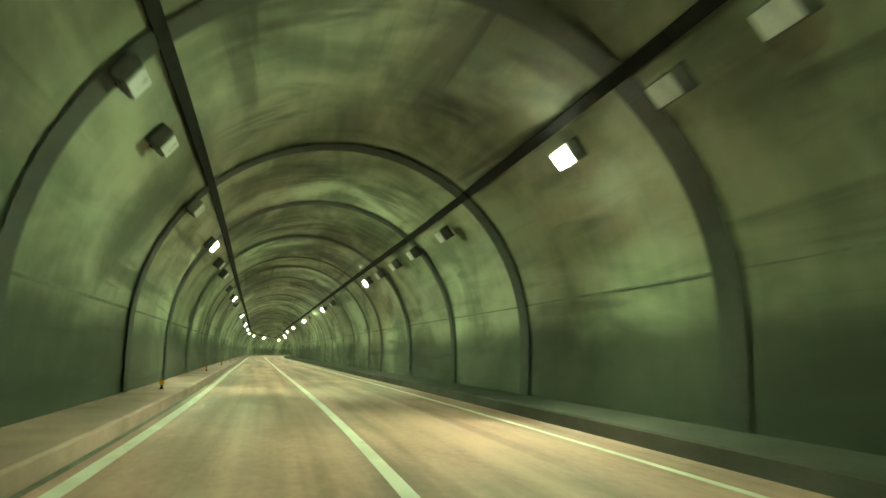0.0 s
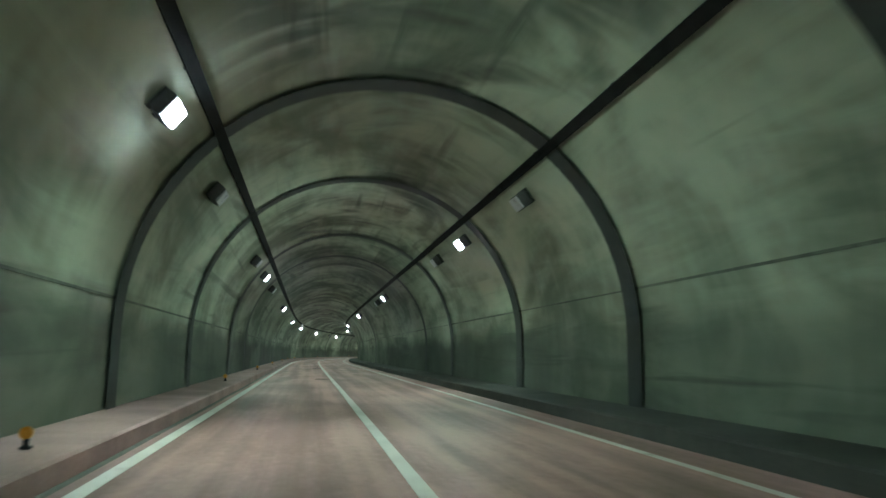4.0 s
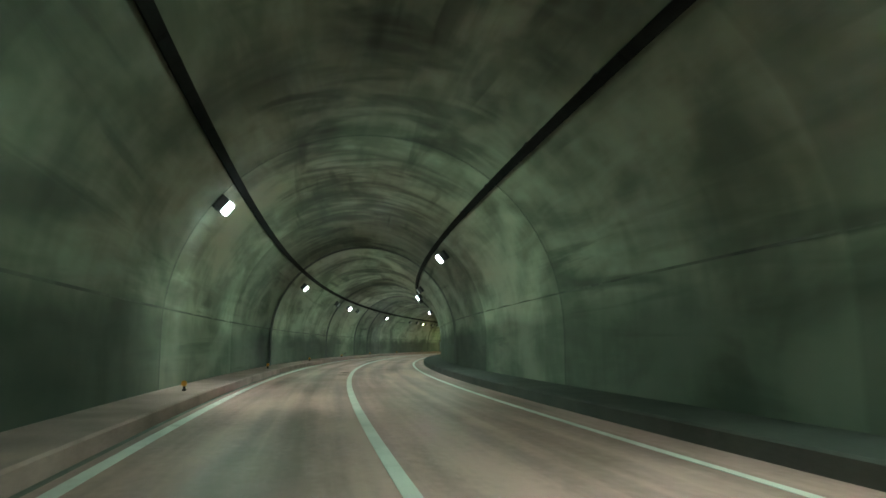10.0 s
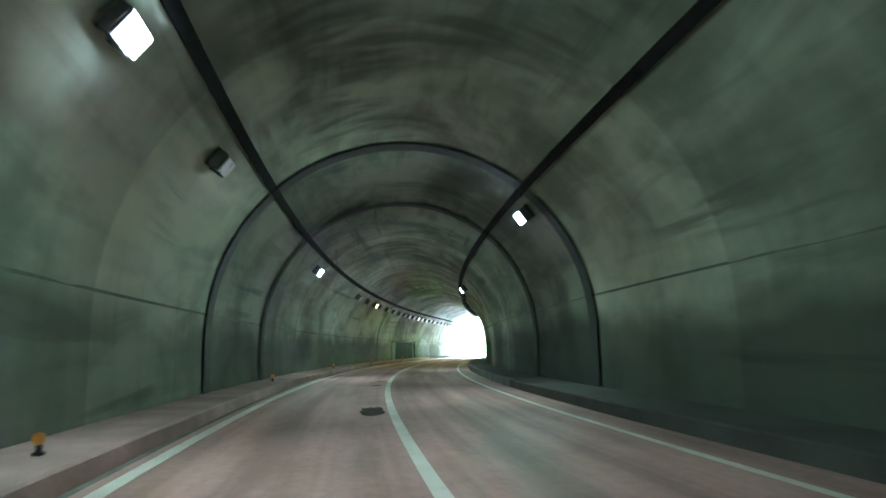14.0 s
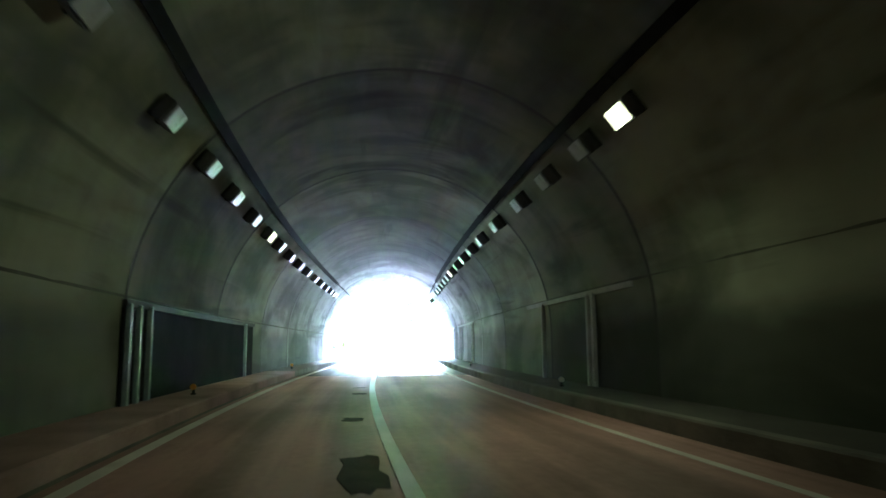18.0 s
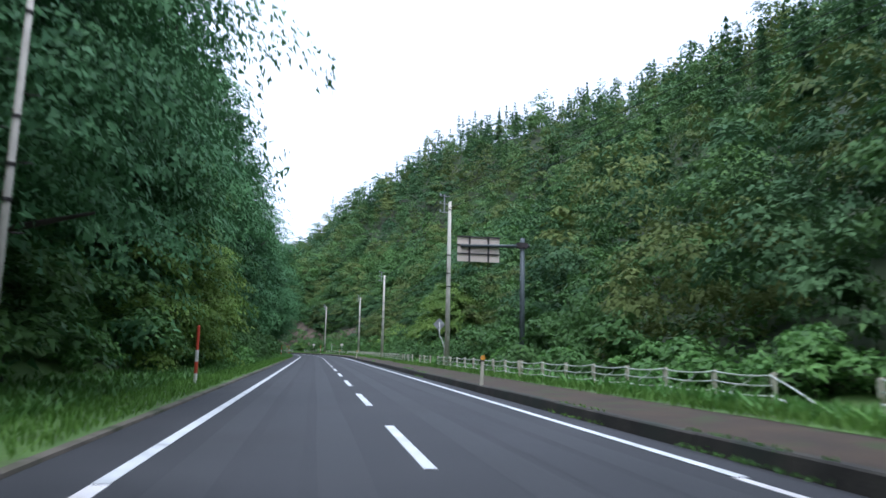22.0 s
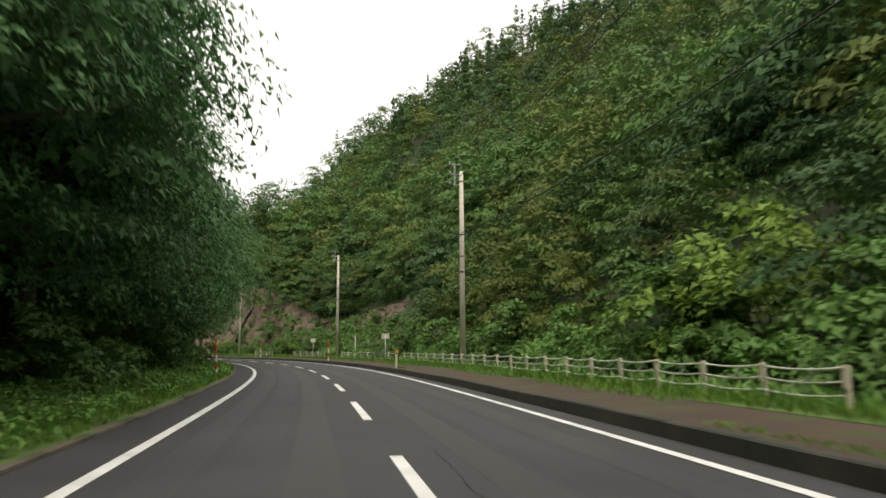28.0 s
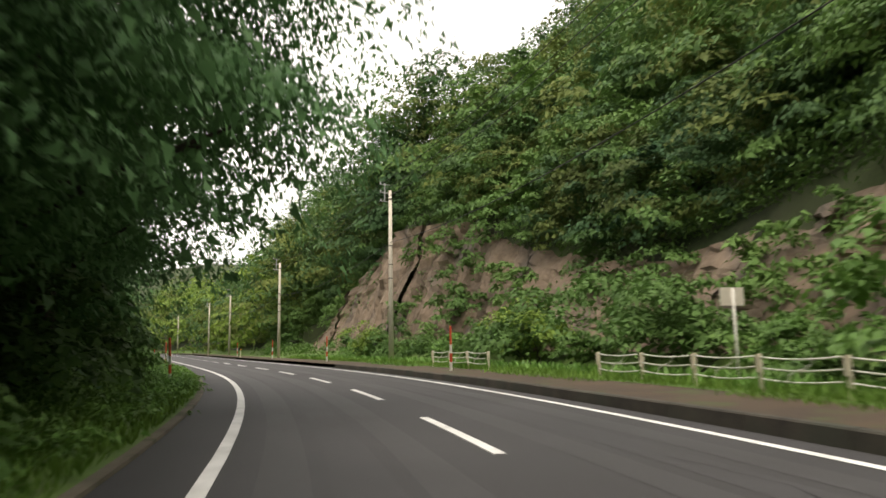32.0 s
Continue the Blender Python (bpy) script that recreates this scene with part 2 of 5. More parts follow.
M_LINING = lining_material("old_lining_concrete", (0.135, 0.15, 0.108), (0.37, 0.392, 0.298), (0.045, 0.052, 0.04), 0.75, 0.6, 0.85, 0.32)
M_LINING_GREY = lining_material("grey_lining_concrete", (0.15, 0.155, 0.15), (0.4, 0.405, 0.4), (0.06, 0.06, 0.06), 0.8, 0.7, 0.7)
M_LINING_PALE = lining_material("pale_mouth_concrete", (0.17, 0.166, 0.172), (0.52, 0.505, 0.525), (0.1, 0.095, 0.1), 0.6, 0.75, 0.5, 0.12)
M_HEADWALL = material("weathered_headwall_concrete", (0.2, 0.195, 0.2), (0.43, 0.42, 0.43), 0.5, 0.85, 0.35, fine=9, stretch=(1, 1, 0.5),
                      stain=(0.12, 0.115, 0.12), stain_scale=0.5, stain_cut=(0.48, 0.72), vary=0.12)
M_STRAP = material("dark_joint_cover", (0.0188, 0.021, 0.0188), (0.045, 0.0488, 0.0413), 2.0, 0.7, 0.2, fine=30)
M_SEAM = material("sooty_wall_seam", (0.045, 0.05, 0.04), (0.17, 0.18, 0.14), 0.6, 0.85, 0.2, fine=6)
M_CABLE = material("black_cable_duct", (0.006, 0.006, 0.0055), (0.0175, 0.0175, 0.016), 3.0, 0.88, 0.1, fine=30, spec=0.08)
# Pink, bright tone: headlight glow put into the pavement colour
M_HEADLIT_ROAD = tunnel_road_material("worn_headlit_tunnel_pavement", (0.3, 0.178, 0.16), (0.58, 0.35, 0.32), (0.14, 0.105, 0.088), 0.62, 0.22)
M_MROAD = tunnel_road_material("dark_mouth_pavement", (0.024, 0.0225, 0.0225), (0.058, 0.054, 0.054), (0.014, 0.013, 0.013), 0.46, 0.16)
M_ASPHALT = material("dark_asphalt", (0.02688, 0.02688, 0.02864), (0.05552, 0.05464, 0.05648), 0.35, 0.75, 0.35, fine=70,
                     stain=(0.034, 0.033, 0.034), stain_scale=0.16, stain_cut=(0.45, 0.7), spec=0.35)
M_WORN = material("worn_wheel_track_asphalt", (0.02752, 0.02752, 0.02912), (0.05704, 0.05624, 0.05784), 0.35, 0.7, 0.3, fine=70,
                  stain=(0.040, 0.039, 0.040), stain_scale=0.3, stain_cut=(0.45, 0.7), spec=0.35)
M_OIL = material("dark_lane_middle_asphalt", (0.02544, 0.02544, 0.02712), (0.05344, 0.05256, 0.05512), 0.35, 0.72, 0.3, fine=70,
                 stain=(0.036, 0.035, 0.036), stain_scale=0.3, stain_cut=(0.45, 0.7), spec=0.35)
M_EDGE = material("sandy_edge_concrete", (0.07, 0.058, 0.042), (0.17, 0.145, 0.11), 0.9, 0.9, 0.4, fine=25, stain=(0.05, 0.055, 0.025),
                  stain_scale=0.8, stain_cut=(0.5, 0.65))
M_PAINT = material("worn_white_road_paint", (0.52, 0.52, 0.50), (0.78, 0.78, 0.76), 1.2, 0.6, 0.15, fine=45, stain=(0.35, 0.34, 0.33),
                   stain_scale=2.2, stain_cut=(0.62, 0.8))
M_TPAINT = material("dirty_tunnel_road_paint", (0.62, 0.58, 0.55), (0.86, 0.82, 0.78), 0.9, 0.6, 0.15, fine=45, stain=(0.42, 0.34, 0.31),
                    stain_scale=1.5, stain_cut=(0.6, 0.82))
M_KERB = material("weathered_kerb_concrete", (0.0221, 0.01955, 0.0153), (0.07225, 0.06375, 0.04845), 1.3, 0.9, 0.4, fine=25, stain=(0.035, 0.04, 0.028),
                  stain_scale=0.8, stain_cut=(0.45, 0.65), vary=0.15)
M_TKERB = material("dirty_tunnel_kerb", (0.09, 0.085, 0.075), (0.22, 0.21, 0.18), 1.3, 0.85, 0.3, fine=25, vary=0.1)
M_KERBDARK = material("black_painted_kerb", (0.012, 0.012, 0.012), (0.04, 0.04, 0.038), 1.5, 0.7, 0.2, fine=25)
# Left walkway: headlight glow painted in as a pale pink tone
M_WALK_HEADLIT = material("headlit_walkway_concrete", (0.26, 0.17, 0.16), (0.5, 0.33, 0.31), 0.7, 0.9, 0.3, fine=20)
# Right walkway: same concrete with that side's dimness painted in
M_WALK_DIM = material("dim_walkway_concrete", (0.042, 0.04, 0.036), (0.09, 0.086, 0.076), 0.7, 0.9, 0.3, fine=20)
M_FOOTPATH = material("brown_worn_footpath_asphalt", (0.036, 0.024, 0.016), (0.078, 0.053, 0.032), 0.8, 0.9, 0.5, fine=30,
                      stain=(0.05, 0.058, 0.02), stain_scale=0.9, stain_cut=(0.54, 0.66))
M_SOIL = material("leafy_forest_floor", (0.0144, 0.0264, 0.0084), (0.054, 0.078, 0.024), 0.25, 0.95, 0.5, fine=6, stain=(0.03, 0.025, 0.015),
                  stain_scale=0.12)
M_VERGE = material("verge_soil_and_grass", (0.055, 0.11, 0.022), (0.12, 0.2, 0.045), 0.9, 0.95, 0.5, fine=14, stain=(0.07, 0.06, 0.04),
                   stain_scale=0.6, stain_cut=(0.58, 0.75))
M_GRASS = material("fresh_green_grass", (0.0704, 0.1496, 0.022), (0.1672, 0.2904, 0.0572), 0.5, 0.7, 0, fine=5, vary=0.3, through_light=0.35, spec=0.2)
M_WEED = material("broad_weed_leaves", (0.06, 0.15, 0.028), (0.165, 0.31, 0.07), 0.5, 0.6, 0, fine=5, vary=0.3, through_light=0.28, spec=0.3)
M_LEAF_DARK = material("dark_broadleaf", (0.0506, 0.1288, 0.0506), (0.1472, 0.299, 0.1092), 0.16, 0.6, 0, fine=3, vary=0.28, through_light=0.18, spec=0.15)
M_LEAF = material("mid_green_broadleaf", (0.046, 0.1086, 0.02944), (0.1334, 0.2346, 0.06072), 0.11, 0.6, 0, fine=3, vary=0.28, through_light=0.24, spec=0.15)
M_LEAF_LIGHT = material("yellow_green_leaves", (0.105, 0.19, 0.034), (0.255, 0.36, 0.075), 0.2, 0.6, 0, fine=3, vary=0.25, through_light=0.28, spec=0.15)
M_CEDAR = material("dark_cedar_needles", (0.026, 0.066, 0.032), (0.076, 0.155, 0.068), 0.2, 0.75, 0, fine=3, vary=0.25, through_light=0.15, spec=0.1)
M_HILL = material("hillside_foliage", (0.0396, 0.09504, 0.03344), (0.1584, 0.2508, 0.0748), 0.055, 0.65, 0, fine=0.35, vary=0.2, through_light=0.2, spec=0.1)
M_HILL_WARM = material("hillside_foliage_warm", (0.066, 0.0968, 0.02816), (0.1804, 0.22, 0.0616), 0.055, 0.65, 0, fine=0.35, vary=0.2, through_light=0.2, spec=0.1)
M_HILL_DARK = material("hillside_foliage_dark", (0.032, 0.08, 0.034), (0.115, 0.2, 0.075), 0.055, 0.65, 0, fine=0.35, vary=0.2, through_light=0.18, spec=0.1)
M_BARK = material("dark_bark", (0.025, 0.020, 0.015), (0.075, 0.062, 0.05), 2.5, 0.9, 0.6, fine=14, stretch=(1, 1, 0.25))
M_ROCK = material("brown_weathered_rock", (0.09, 0.064, 0.044), (0.225, 0.168, 0.118), 0.5, 0.9, 0.9, fine=4, stretch=(1, 1, 0.6),
                  stain=(0.09, 0.075, 0.06), stain_scale=0.28, stain_cut=(0.52, 0.68))
M_POLE = material("pale_concrete_pole", (0.4484, 0.4012, 0.3304), (0.7552, 0.6903, 0.5782), 0.8, 0.8, 0.15, fine=20, stretch=(1, 1, 0.3))
M_STEEL = material("grey_painted_steel", (0.055, 0.065, 0.065), (0.11, 0.125, 0.125), 1.2, 0.5, 0.08, metal=0.2, fine=20)
M_DARKSTEEL = material("dark_brown_steel", (0.03, 0.024, 0.022), (0.07, 0.055, 0.05), 2.0, 0.6, 0.1, fine=20)
M_SIGNBACK = material("cream_sign_back", (0.72, 0.59, 0.47), (0.84, 0.71, 0.58), 0.9, 0.6, 0.05, fine=15)
M_FENCE = material("cream_fence_paint", (0.52, 0.46, 0.34), (0.74, 0.68, 0.54), 1.5, 0.6, 0.1, fine=20, stain=(0.22, 0.13, 0.07),
                   stain_scale=3.0, stain_cut=(0.6, 0.72))
M_RAIL = material("white_green_fence_rail", (0.48, 0.5, 0.41), (0.72, 0.73, 0.64), 2.0, 0.5, 0.05, fine=20, stain=(0.12, 0.16, 0.10),
                  stain_scale=3.5, stain_cut=(0.55, 0.7))
M_RED = material("faded_red_band", (0.42, 0.045, 0.02), (0.62, 0.09, 0.04), 3.0, 0.5, 0.05, fine=30)
M_WHITE = material("off_white_band", (0.58, 0.56, 0.50), (0.78, 0.76, 0.70), 3.0, 0.5, 0.05, fine=30, stain=(0.35, 0.30, 0.22), stain_scale=4.0,
                   stain_cut=(0.6, 0.8))
M_YELLOW = material("amber_reflector", (0.75, 0.30, 0.03), (0.9, 0.45, 0.06), 6.0, 0.3, 0.05, fine=60)
M_HOUSING = material("lamp_housing_metal", (0.05, 0.052, 0.05), (0.12, 0.125, 0.12), 2.0, 0.6, 0.1, fine=20)
M_LENS_OFF = material("dusty_lamp_glass", (0.42, 0.43, 0.45), (0.6, 0.62, 0.64), 2.0, 0.3, 0.0, fine=20)
M_LENS_ON = glow("lit_lamp_glass", (0.93, 1.0, 0.9), 0.2)
M_LENS_WARM = glow("lit_warm_lamp_glass", (1.0, 0.95, 0.35), 0.014)
M_PANEL = material("pale_wall_strip", (0.30, 0.31, 0.31), (0.52, 0.53, 0.52), 1.5, 0.6, 0.1, fine=20)
M_GAP_BLACK = material("black_gap_fill", (0.008, 0.008, 0.009), (0.025, 0.025, 0.025), 1.0, 0.9, 0.2, fine=12, spec=0.03)
M_DUCTBLUE = material("pale_blue_pipes", (0.22, 0.28, 0.30), (0.40, 0.48, 0.50), 2.0, 0.5, 0.05, fine=20)
M_MEND = material("dark_road_mend", (0.045, 0.033, 0.03), (0.1, 0.075, 0.068), 2.5, 0.85, 0.1, fine=30, spec=0.08)
M_FAINT = material("faint_road_mend", (0.17, 0.11, 0.1), (0.3, 0.19, 0.175), 1.5, 0.7, 0.15, fine=25, spec=0.15)
M_IRON = material("iron_cover", (0.012, 0.012, 0.013), (0.03, 0.03, 0.03), 3.0, 0.6, 0.3, metal=0.3, fine=40)
M_WIRE = material("black_wire", (0.012, 0.012, 0.012), (0.025, 0.025, 0.025), 3.0, 0.6, 0, fine=30)
M_INSUL = material("grey_insulator", (0.25, 0.25, 0.25), (0.45, 0.45, 0.44), 3.0, 0.4, 0, fine=30)


# ---- building helpers ----
def mesh_of(name, verts, faces, mat, smooth=False):
    me = bpy.data.meshes.new(name)
    me.from_pydata([tuple(map(float, v)) for v in verts], [], [tuple(map(int, f)) for f in faces])
    me.materials.append(mat)
    if smooth:
        me.polygons.foreach_set("use_smooth", [True] * len(me.polygons))
    me.update()
    return me


def quads_of(name, verts, mat):
    """A mesh of separate leaves of k corners: verts is (n, k, 3)."""
    n, k = verts.shape[:2]
    me = bpy.data.meshes.new(name)
    me.vertices.add(k * n)
    me.vertices.foreach_set("co", np.ascontiguousarray(verts, dtype=np.float32).ravel())
    me.loops.add(k * n)
    me.loops.foreach_set("vertex_index", np.arange(k * n, dtype=np.int32))
    me.polygons.add(n)
    me.polygons.foreach_set("loop_start", np.arange(0, k * n, k, dtype=np.int32))
    me.materials.append(mat)
    me.update(calc_edges=True)
    return me


def put(name, me, parent=None, m=None, label="", category="", group="", kind=""):
    ob = new(name, me)
    if parent is not None:
        ob.parent = parent
    if m is not None:
        ob.matrix_basis = m
    return tagged(ob, label, category, group, kind)


def part(name, bm, mat, parent, label="", m=None):
    me = bpy.data.meshes.new(name)
    bm.to_mesh(me)
    bm.free()
    me.materials.append(mat)
    return put(name, me, parent, m, label)


def sweep_mesh(name, profile, s0, s1, step, mat, closed=False, smooth=False, caps=False):
    """Carries a profile of (u, z) along the road from s0 to s1."""
    ss = np.linspace(s0, s1, max(2, int(round((s1 - s0) / step)) + 1))
    prof = np.array(profile, float)
    v = np.concatenate([spots(np.full(len(prof), s), prof[:, 0], prof[:, 1]) for s in ss])
    k = len(prof)
    f = []
    for i in range(len(ss) - 1):
        for j in range(k if closed else k - 1):
            a, b = i * k + j, i * k + (j + 1) % k
            f.append((a, a + k, b + k, b))
    if caps and closed:
        f.append(tuple(range(k)))
        f.append(tuple(range((len(ss) - 1) * k + k - 1, (len(ss) - 1) * k - 1, -1)))
    return mesh_of(name, v, f, mat, smooth)


def sweep_uv(name, profile, s0, s1, step, mat, smooth=True):
    """A swept surface whose texture runs in metres along the road and across the profile."""
    me = sweep_mesh(name, profile, s0, s1, step, mat, smooth=smooth)
    ss = np.linspace(s0, s1, max(2, int(round((s1 - s0) / step)) + 1))
    prof = np.array(profile, float)
    arc = np.concatenate([[0], np.cumsum(np.hypot(*np.diff(prof, axis=0).T))])
    ids = np.empty(len(me.loops), dtype=np.int32)
    me.loops.foreach_get("vertex_index", ids)
    layer = me.uv_layers.new(name="UVMap")
    layer.data.foreach_set("uv", np.stack([ss[ids // len(prof)], arc[ids % len(prof)]], 1).astype(np.float32).ravel())
    return me


def box_bm(x0, x1, y0, y1, z0, z1, bevel=0.0):
    bm = bmesh.new()
    bmesh.ops.create_cube(bm, size=1)
    for v in bm.verts:
        v.co = ((x0 + x1) / 2 + v.co.x * (x1 - x0), (y0 + y1) / 2 + v.co.y * (y1 - y0), (z0 + z1) / 2 + v.co.z * (z1 - z0))
    if bevel:
        bmesh.ops.bevel(bm, geom=bm.edges[:], offset=bevel, segments=2, affect="EDGES")
    return bm


def tube_mesh(name, pts, radii, mat, sides=8, smooth=True):
    pts = [Vector(p) for p in pts]
    if not hasattr(radii, "__len__"):
        radii = [radii] * len(pts)
    v, f = [], []
    for i, p in enumerate(pts):
        d = (pts[min(i + 1, len(pts) - 1)] - pts[max(i - 1, 0)]).normalized()
        a = d.cross(Vector((0, 0, 1)) if abs(d.z) < 0.95 else Vector((1, 0, 0))).normalized()
        b = d.cross(a)
        for j in range(sides):
            w = 2 * math.pi * j / sides
            v.append(p + radii[i] * (math.cos(w) * a + math.sin(w) * b))
    for i in range(len(pts) - 1):
        for j in range(sides):
            k = (j + 1) % sides
            f.append((i * sides + j, i * sides + k, (i + 1) * sides + k, (i + 1) * sides + j))
    f.append(tuple(reversed(range(sides))))
    f.append(tuple(range((len(pts) - 1) * sides, len(pts) * sides)))
    return mesh_of(name, v, f, mat, smooth)


def empty(name, m, label, category, group="", kind=""):
    ob = new(name)
    ob.matrix_basis = m
    return tagged(ob, label, category, group, kind)


# ---- tunnel: a round vault of 5 m radius over low walls, axis 0.33 m right of the centre line ----
SPRING, RAD = 1.68, 5.0
MOUTH = 334.0
WALK_Z = 0.25
JOINTS = [-40, -30, -20, -10, -0.5, 9.4, 18.2, 25.5, 33.3, 40.8, 45.4, 52.6, 60.5, 68.5, 76.4, 84.5, 95.2, 102.5, 113.0, 123.0, 133.4, 143.0, 152.5,
          162.0, 172.5, 183.0, 193.4, 205.0, 217.0, 225.0, 232.4, 240.0, 247.5, 256.0, 264.0, 271.5, 279.0, 287.0, 295.0, 303.0, 310.3, 318.6, 326.5, MOUTH]
STRAPS = [-0.5, 9.4, 18.2, 25.5, 33.3, 40.8, 45.4, 52.6, 68.5, 76.4, 84.5, 95.2, 102.5, 133.4, 193.4, 217.0, 232.4, 240.0, 279.0]


def vault(rad, a0=0.0, a1=180.0, n=40):
    return [(AXIS - rad * math.cos(radians(a0 + (a1 - a0) * i / n)), SPRING + rad * math.sin(radians(a0 + (a1 - a0) * i / n))) for i in range(n + 1)]


# Added outer shell, keeps sky light from leaking through the segment gaps
outer = RAD + 0.09
put("tunnel_shell", sweep_mesh("tunnel_shell", [(AXIS - outer, -0.4)] + vault(outer) + [(AXIS + outer, -0.4)], -41, MOUTH, 3, M_STRAP), kind="structure",
    label="added dark backing that seals the vault joints against sky light", category="tunnel")
lining = empty("tunnel_lining", pose(0, 0, 0), "stained olive-grey concrete vault of a road tunnel", "tunnel", kind="structure")
for i in range(len(JOINTS) - 1):
    a, b = JOINTS[i], JOINTS[i + 1]
    r = RAD + (0.012 if i % 2 else 0.0)
    prof = [(AXIS - r, WALK_Z - 0.3)] + vault(r) + [(AXIS + r, WALK_Z - 0.3)]
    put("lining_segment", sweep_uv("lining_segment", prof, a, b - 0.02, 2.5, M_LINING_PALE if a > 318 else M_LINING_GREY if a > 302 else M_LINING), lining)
for s in STRAPS:
    w = 0.32 if s < 250 else 0.16
    inner, outer = RAD - 0.055, RAD + 0.03
    pi_ = [(AXIS - inner, WALK_Z)] + vault(inner) + [(AXIS + inner, WALK_Z)]
    po = [(AXIS - outer, WALK_Z)] + vault(outer) + [(AXIS + outer, WALK_Z)]
    put("joint_strap", sweep_mesh("joint_strap", pi_ + po[::-1], s - w, s + w, 0.4, M_STRAP, closed=True), lining, label="dark band over a vault joint")
# narrow open joints between the newer lining lengths near the mouth
for s in (287.0, 295.0, 303.0, 318.6, 326.5):
    inner, outer = RAD - 0.018, RAD + 0.03
    pi_ = [(AXIS - inner, WALK_Z)] + vault(inner) + [(AXIS + inner, WALK_Z)]
    po = [(AXIS - outer, WALK_Z)] + vault(outer) + [(AXIS + outer, WALK_Z)]
    put("joint_filler", sweep_mesh("joint_filler", pi_ + po[::-1], s - 0.06, s + 0.06, 0.12, M_STRAP if s < 310 else M_SEAM, closed=True), lining, label="narrow dark joint in the vault")
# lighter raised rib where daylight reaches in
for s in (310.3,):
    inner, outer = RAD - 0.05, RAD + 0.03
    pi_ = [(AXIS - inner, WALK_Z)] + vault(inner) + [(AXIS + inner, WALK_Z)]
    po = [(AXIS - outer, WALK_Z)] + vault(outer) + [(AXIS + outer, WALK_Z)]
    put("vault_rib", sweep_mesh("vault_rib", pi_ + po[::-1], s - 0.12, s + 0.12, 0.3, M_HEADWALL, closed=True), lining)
# dark joint line along the foot of the vault
for side, top in ((-1, 2.2), (1, 2.64)):
    u = AXIS + side * (RAD - 0.004)

    def wall_u(z):
        return AXIS + side * (math.sqrt(max(RAD ** 2 - max(z - SPRING, 0) ** 2, 0)))

    ledge = [(wall_u(top) + side * 0.02, top - 0.026), (wall_u(top) - side * 0.005, top - 0.024), (wall_u(top) - side * 0.006, top + 0.022), (wall_u(top) + side * 0.02, top + 0.024)]
    put("wall_joint_line", sweep_mesh("wall_joint_line", ledge, -40, MOUTH - 2, 3, M_SEAM, closed=True), lining, label="dark horizontal joint line")
# added unseen wall that shuts light out far behind, and the mountain's portal wall
back = [(AXIS - RAD - 0.5, -0.5), (AXIS - RAD - 0.5, 7), (AXIS + RAD + 0.5, 7), (AXIS + RAD + 0.5, -0.5)]
put("wall_back", sweep_mesh("wall_back", back, -40.6, -40.2, 0.4, M_TKERB, closed=True, caps=True), kind="structure", label="added unseen wall blocking light behind the start", category="wall")
arch_in = [(AXIS - RAD, -0.5)] + vault(RAD + 0.02) + [(AXIS + RAD, -0.5)]
arch_out = [(AXIS - 16, -0.5)] + [(AXIS - 16 * math.cos(radians(a)), 1.0 + 12 * math.sin(radians(a))) for a in np.linspace(0, 180, 41)] + [(AXIS + 16, -0.5)]
va = [spot(MOUTH + 0.02, u, z) for u, z in arch_in] + [spot(MOUTH + 0.02, u, z) for u, z in arch_out]
va += [spot(MOUTH - 0.6, u, z) for u, z in arch_out]
k = len(arch_in)
fa = [(i, i + 1, k + i + 1, k + i) for i in range(k - 1)] + [(k + i, k + i + 1, 2 * k + i + 1, 2 * k + i) for i in range(k - 1)]
put("portal_wall", mesh_of("portal_wall", va, fa, M_HEADWALL), kind="structure", label="concrete headwall round the tunnel mouth", category="wall")
collar_in = [(AXIS - RAD + 0.03, 0)] + vault(RAD - 0.03) + [(AXIS + RAD - 0.03, 0)]
collar_out = [(AXIS - RAD - 0.03, 0)] + vault(RAD + 0.03) + [(AXIS + RAD + 0.03, 0)]
put("portal_collar", sweep_mesh("portal_collar", collar_in + collar_out[::-1], MOUTH - 0.5, MOUTH + 0.15, 0.3, M_HEADWALL, closed=True, caps=False),
    kind="structure", label="thin concrete collar of the tunnel mouth", category="wall")

# ---- road, walkways, kerbs ----
put("road_tunnel", sweep_uv("road_tunnel", [(-3.7, 0.0), (-1.7, 0.004), (0, 0.008), (2, 0.004), (4.2, 0.0)], -40, 305.0, 3, M_HEADLIT_ROAD), kind="structure",
    label="worn brownish tunnel pavement with headlight glow in its colour", category="road")
put("road_mouth", sweep_uv("road_mouth", [(-4.0, -0.002), (-1.7, 0.004), (0, 0.008), (2, 0.004), (4.2, -0.002)], 305.0, 338.4, 3, M_MROAD), kind="structure",
    label="dark glossy pavement near the tunnel mouth", category="road")
put("road", sweep_mesh("road", [(-4.25, -0.02), (-3.3, 0.0), (0, 0.008), (3.3, 0.0), (4.35, -0.02)], 338.404, 720, 2.5, M_ASPHALT), kind="structure",
    label="dark smooth two-lane asphalt road", category="road")


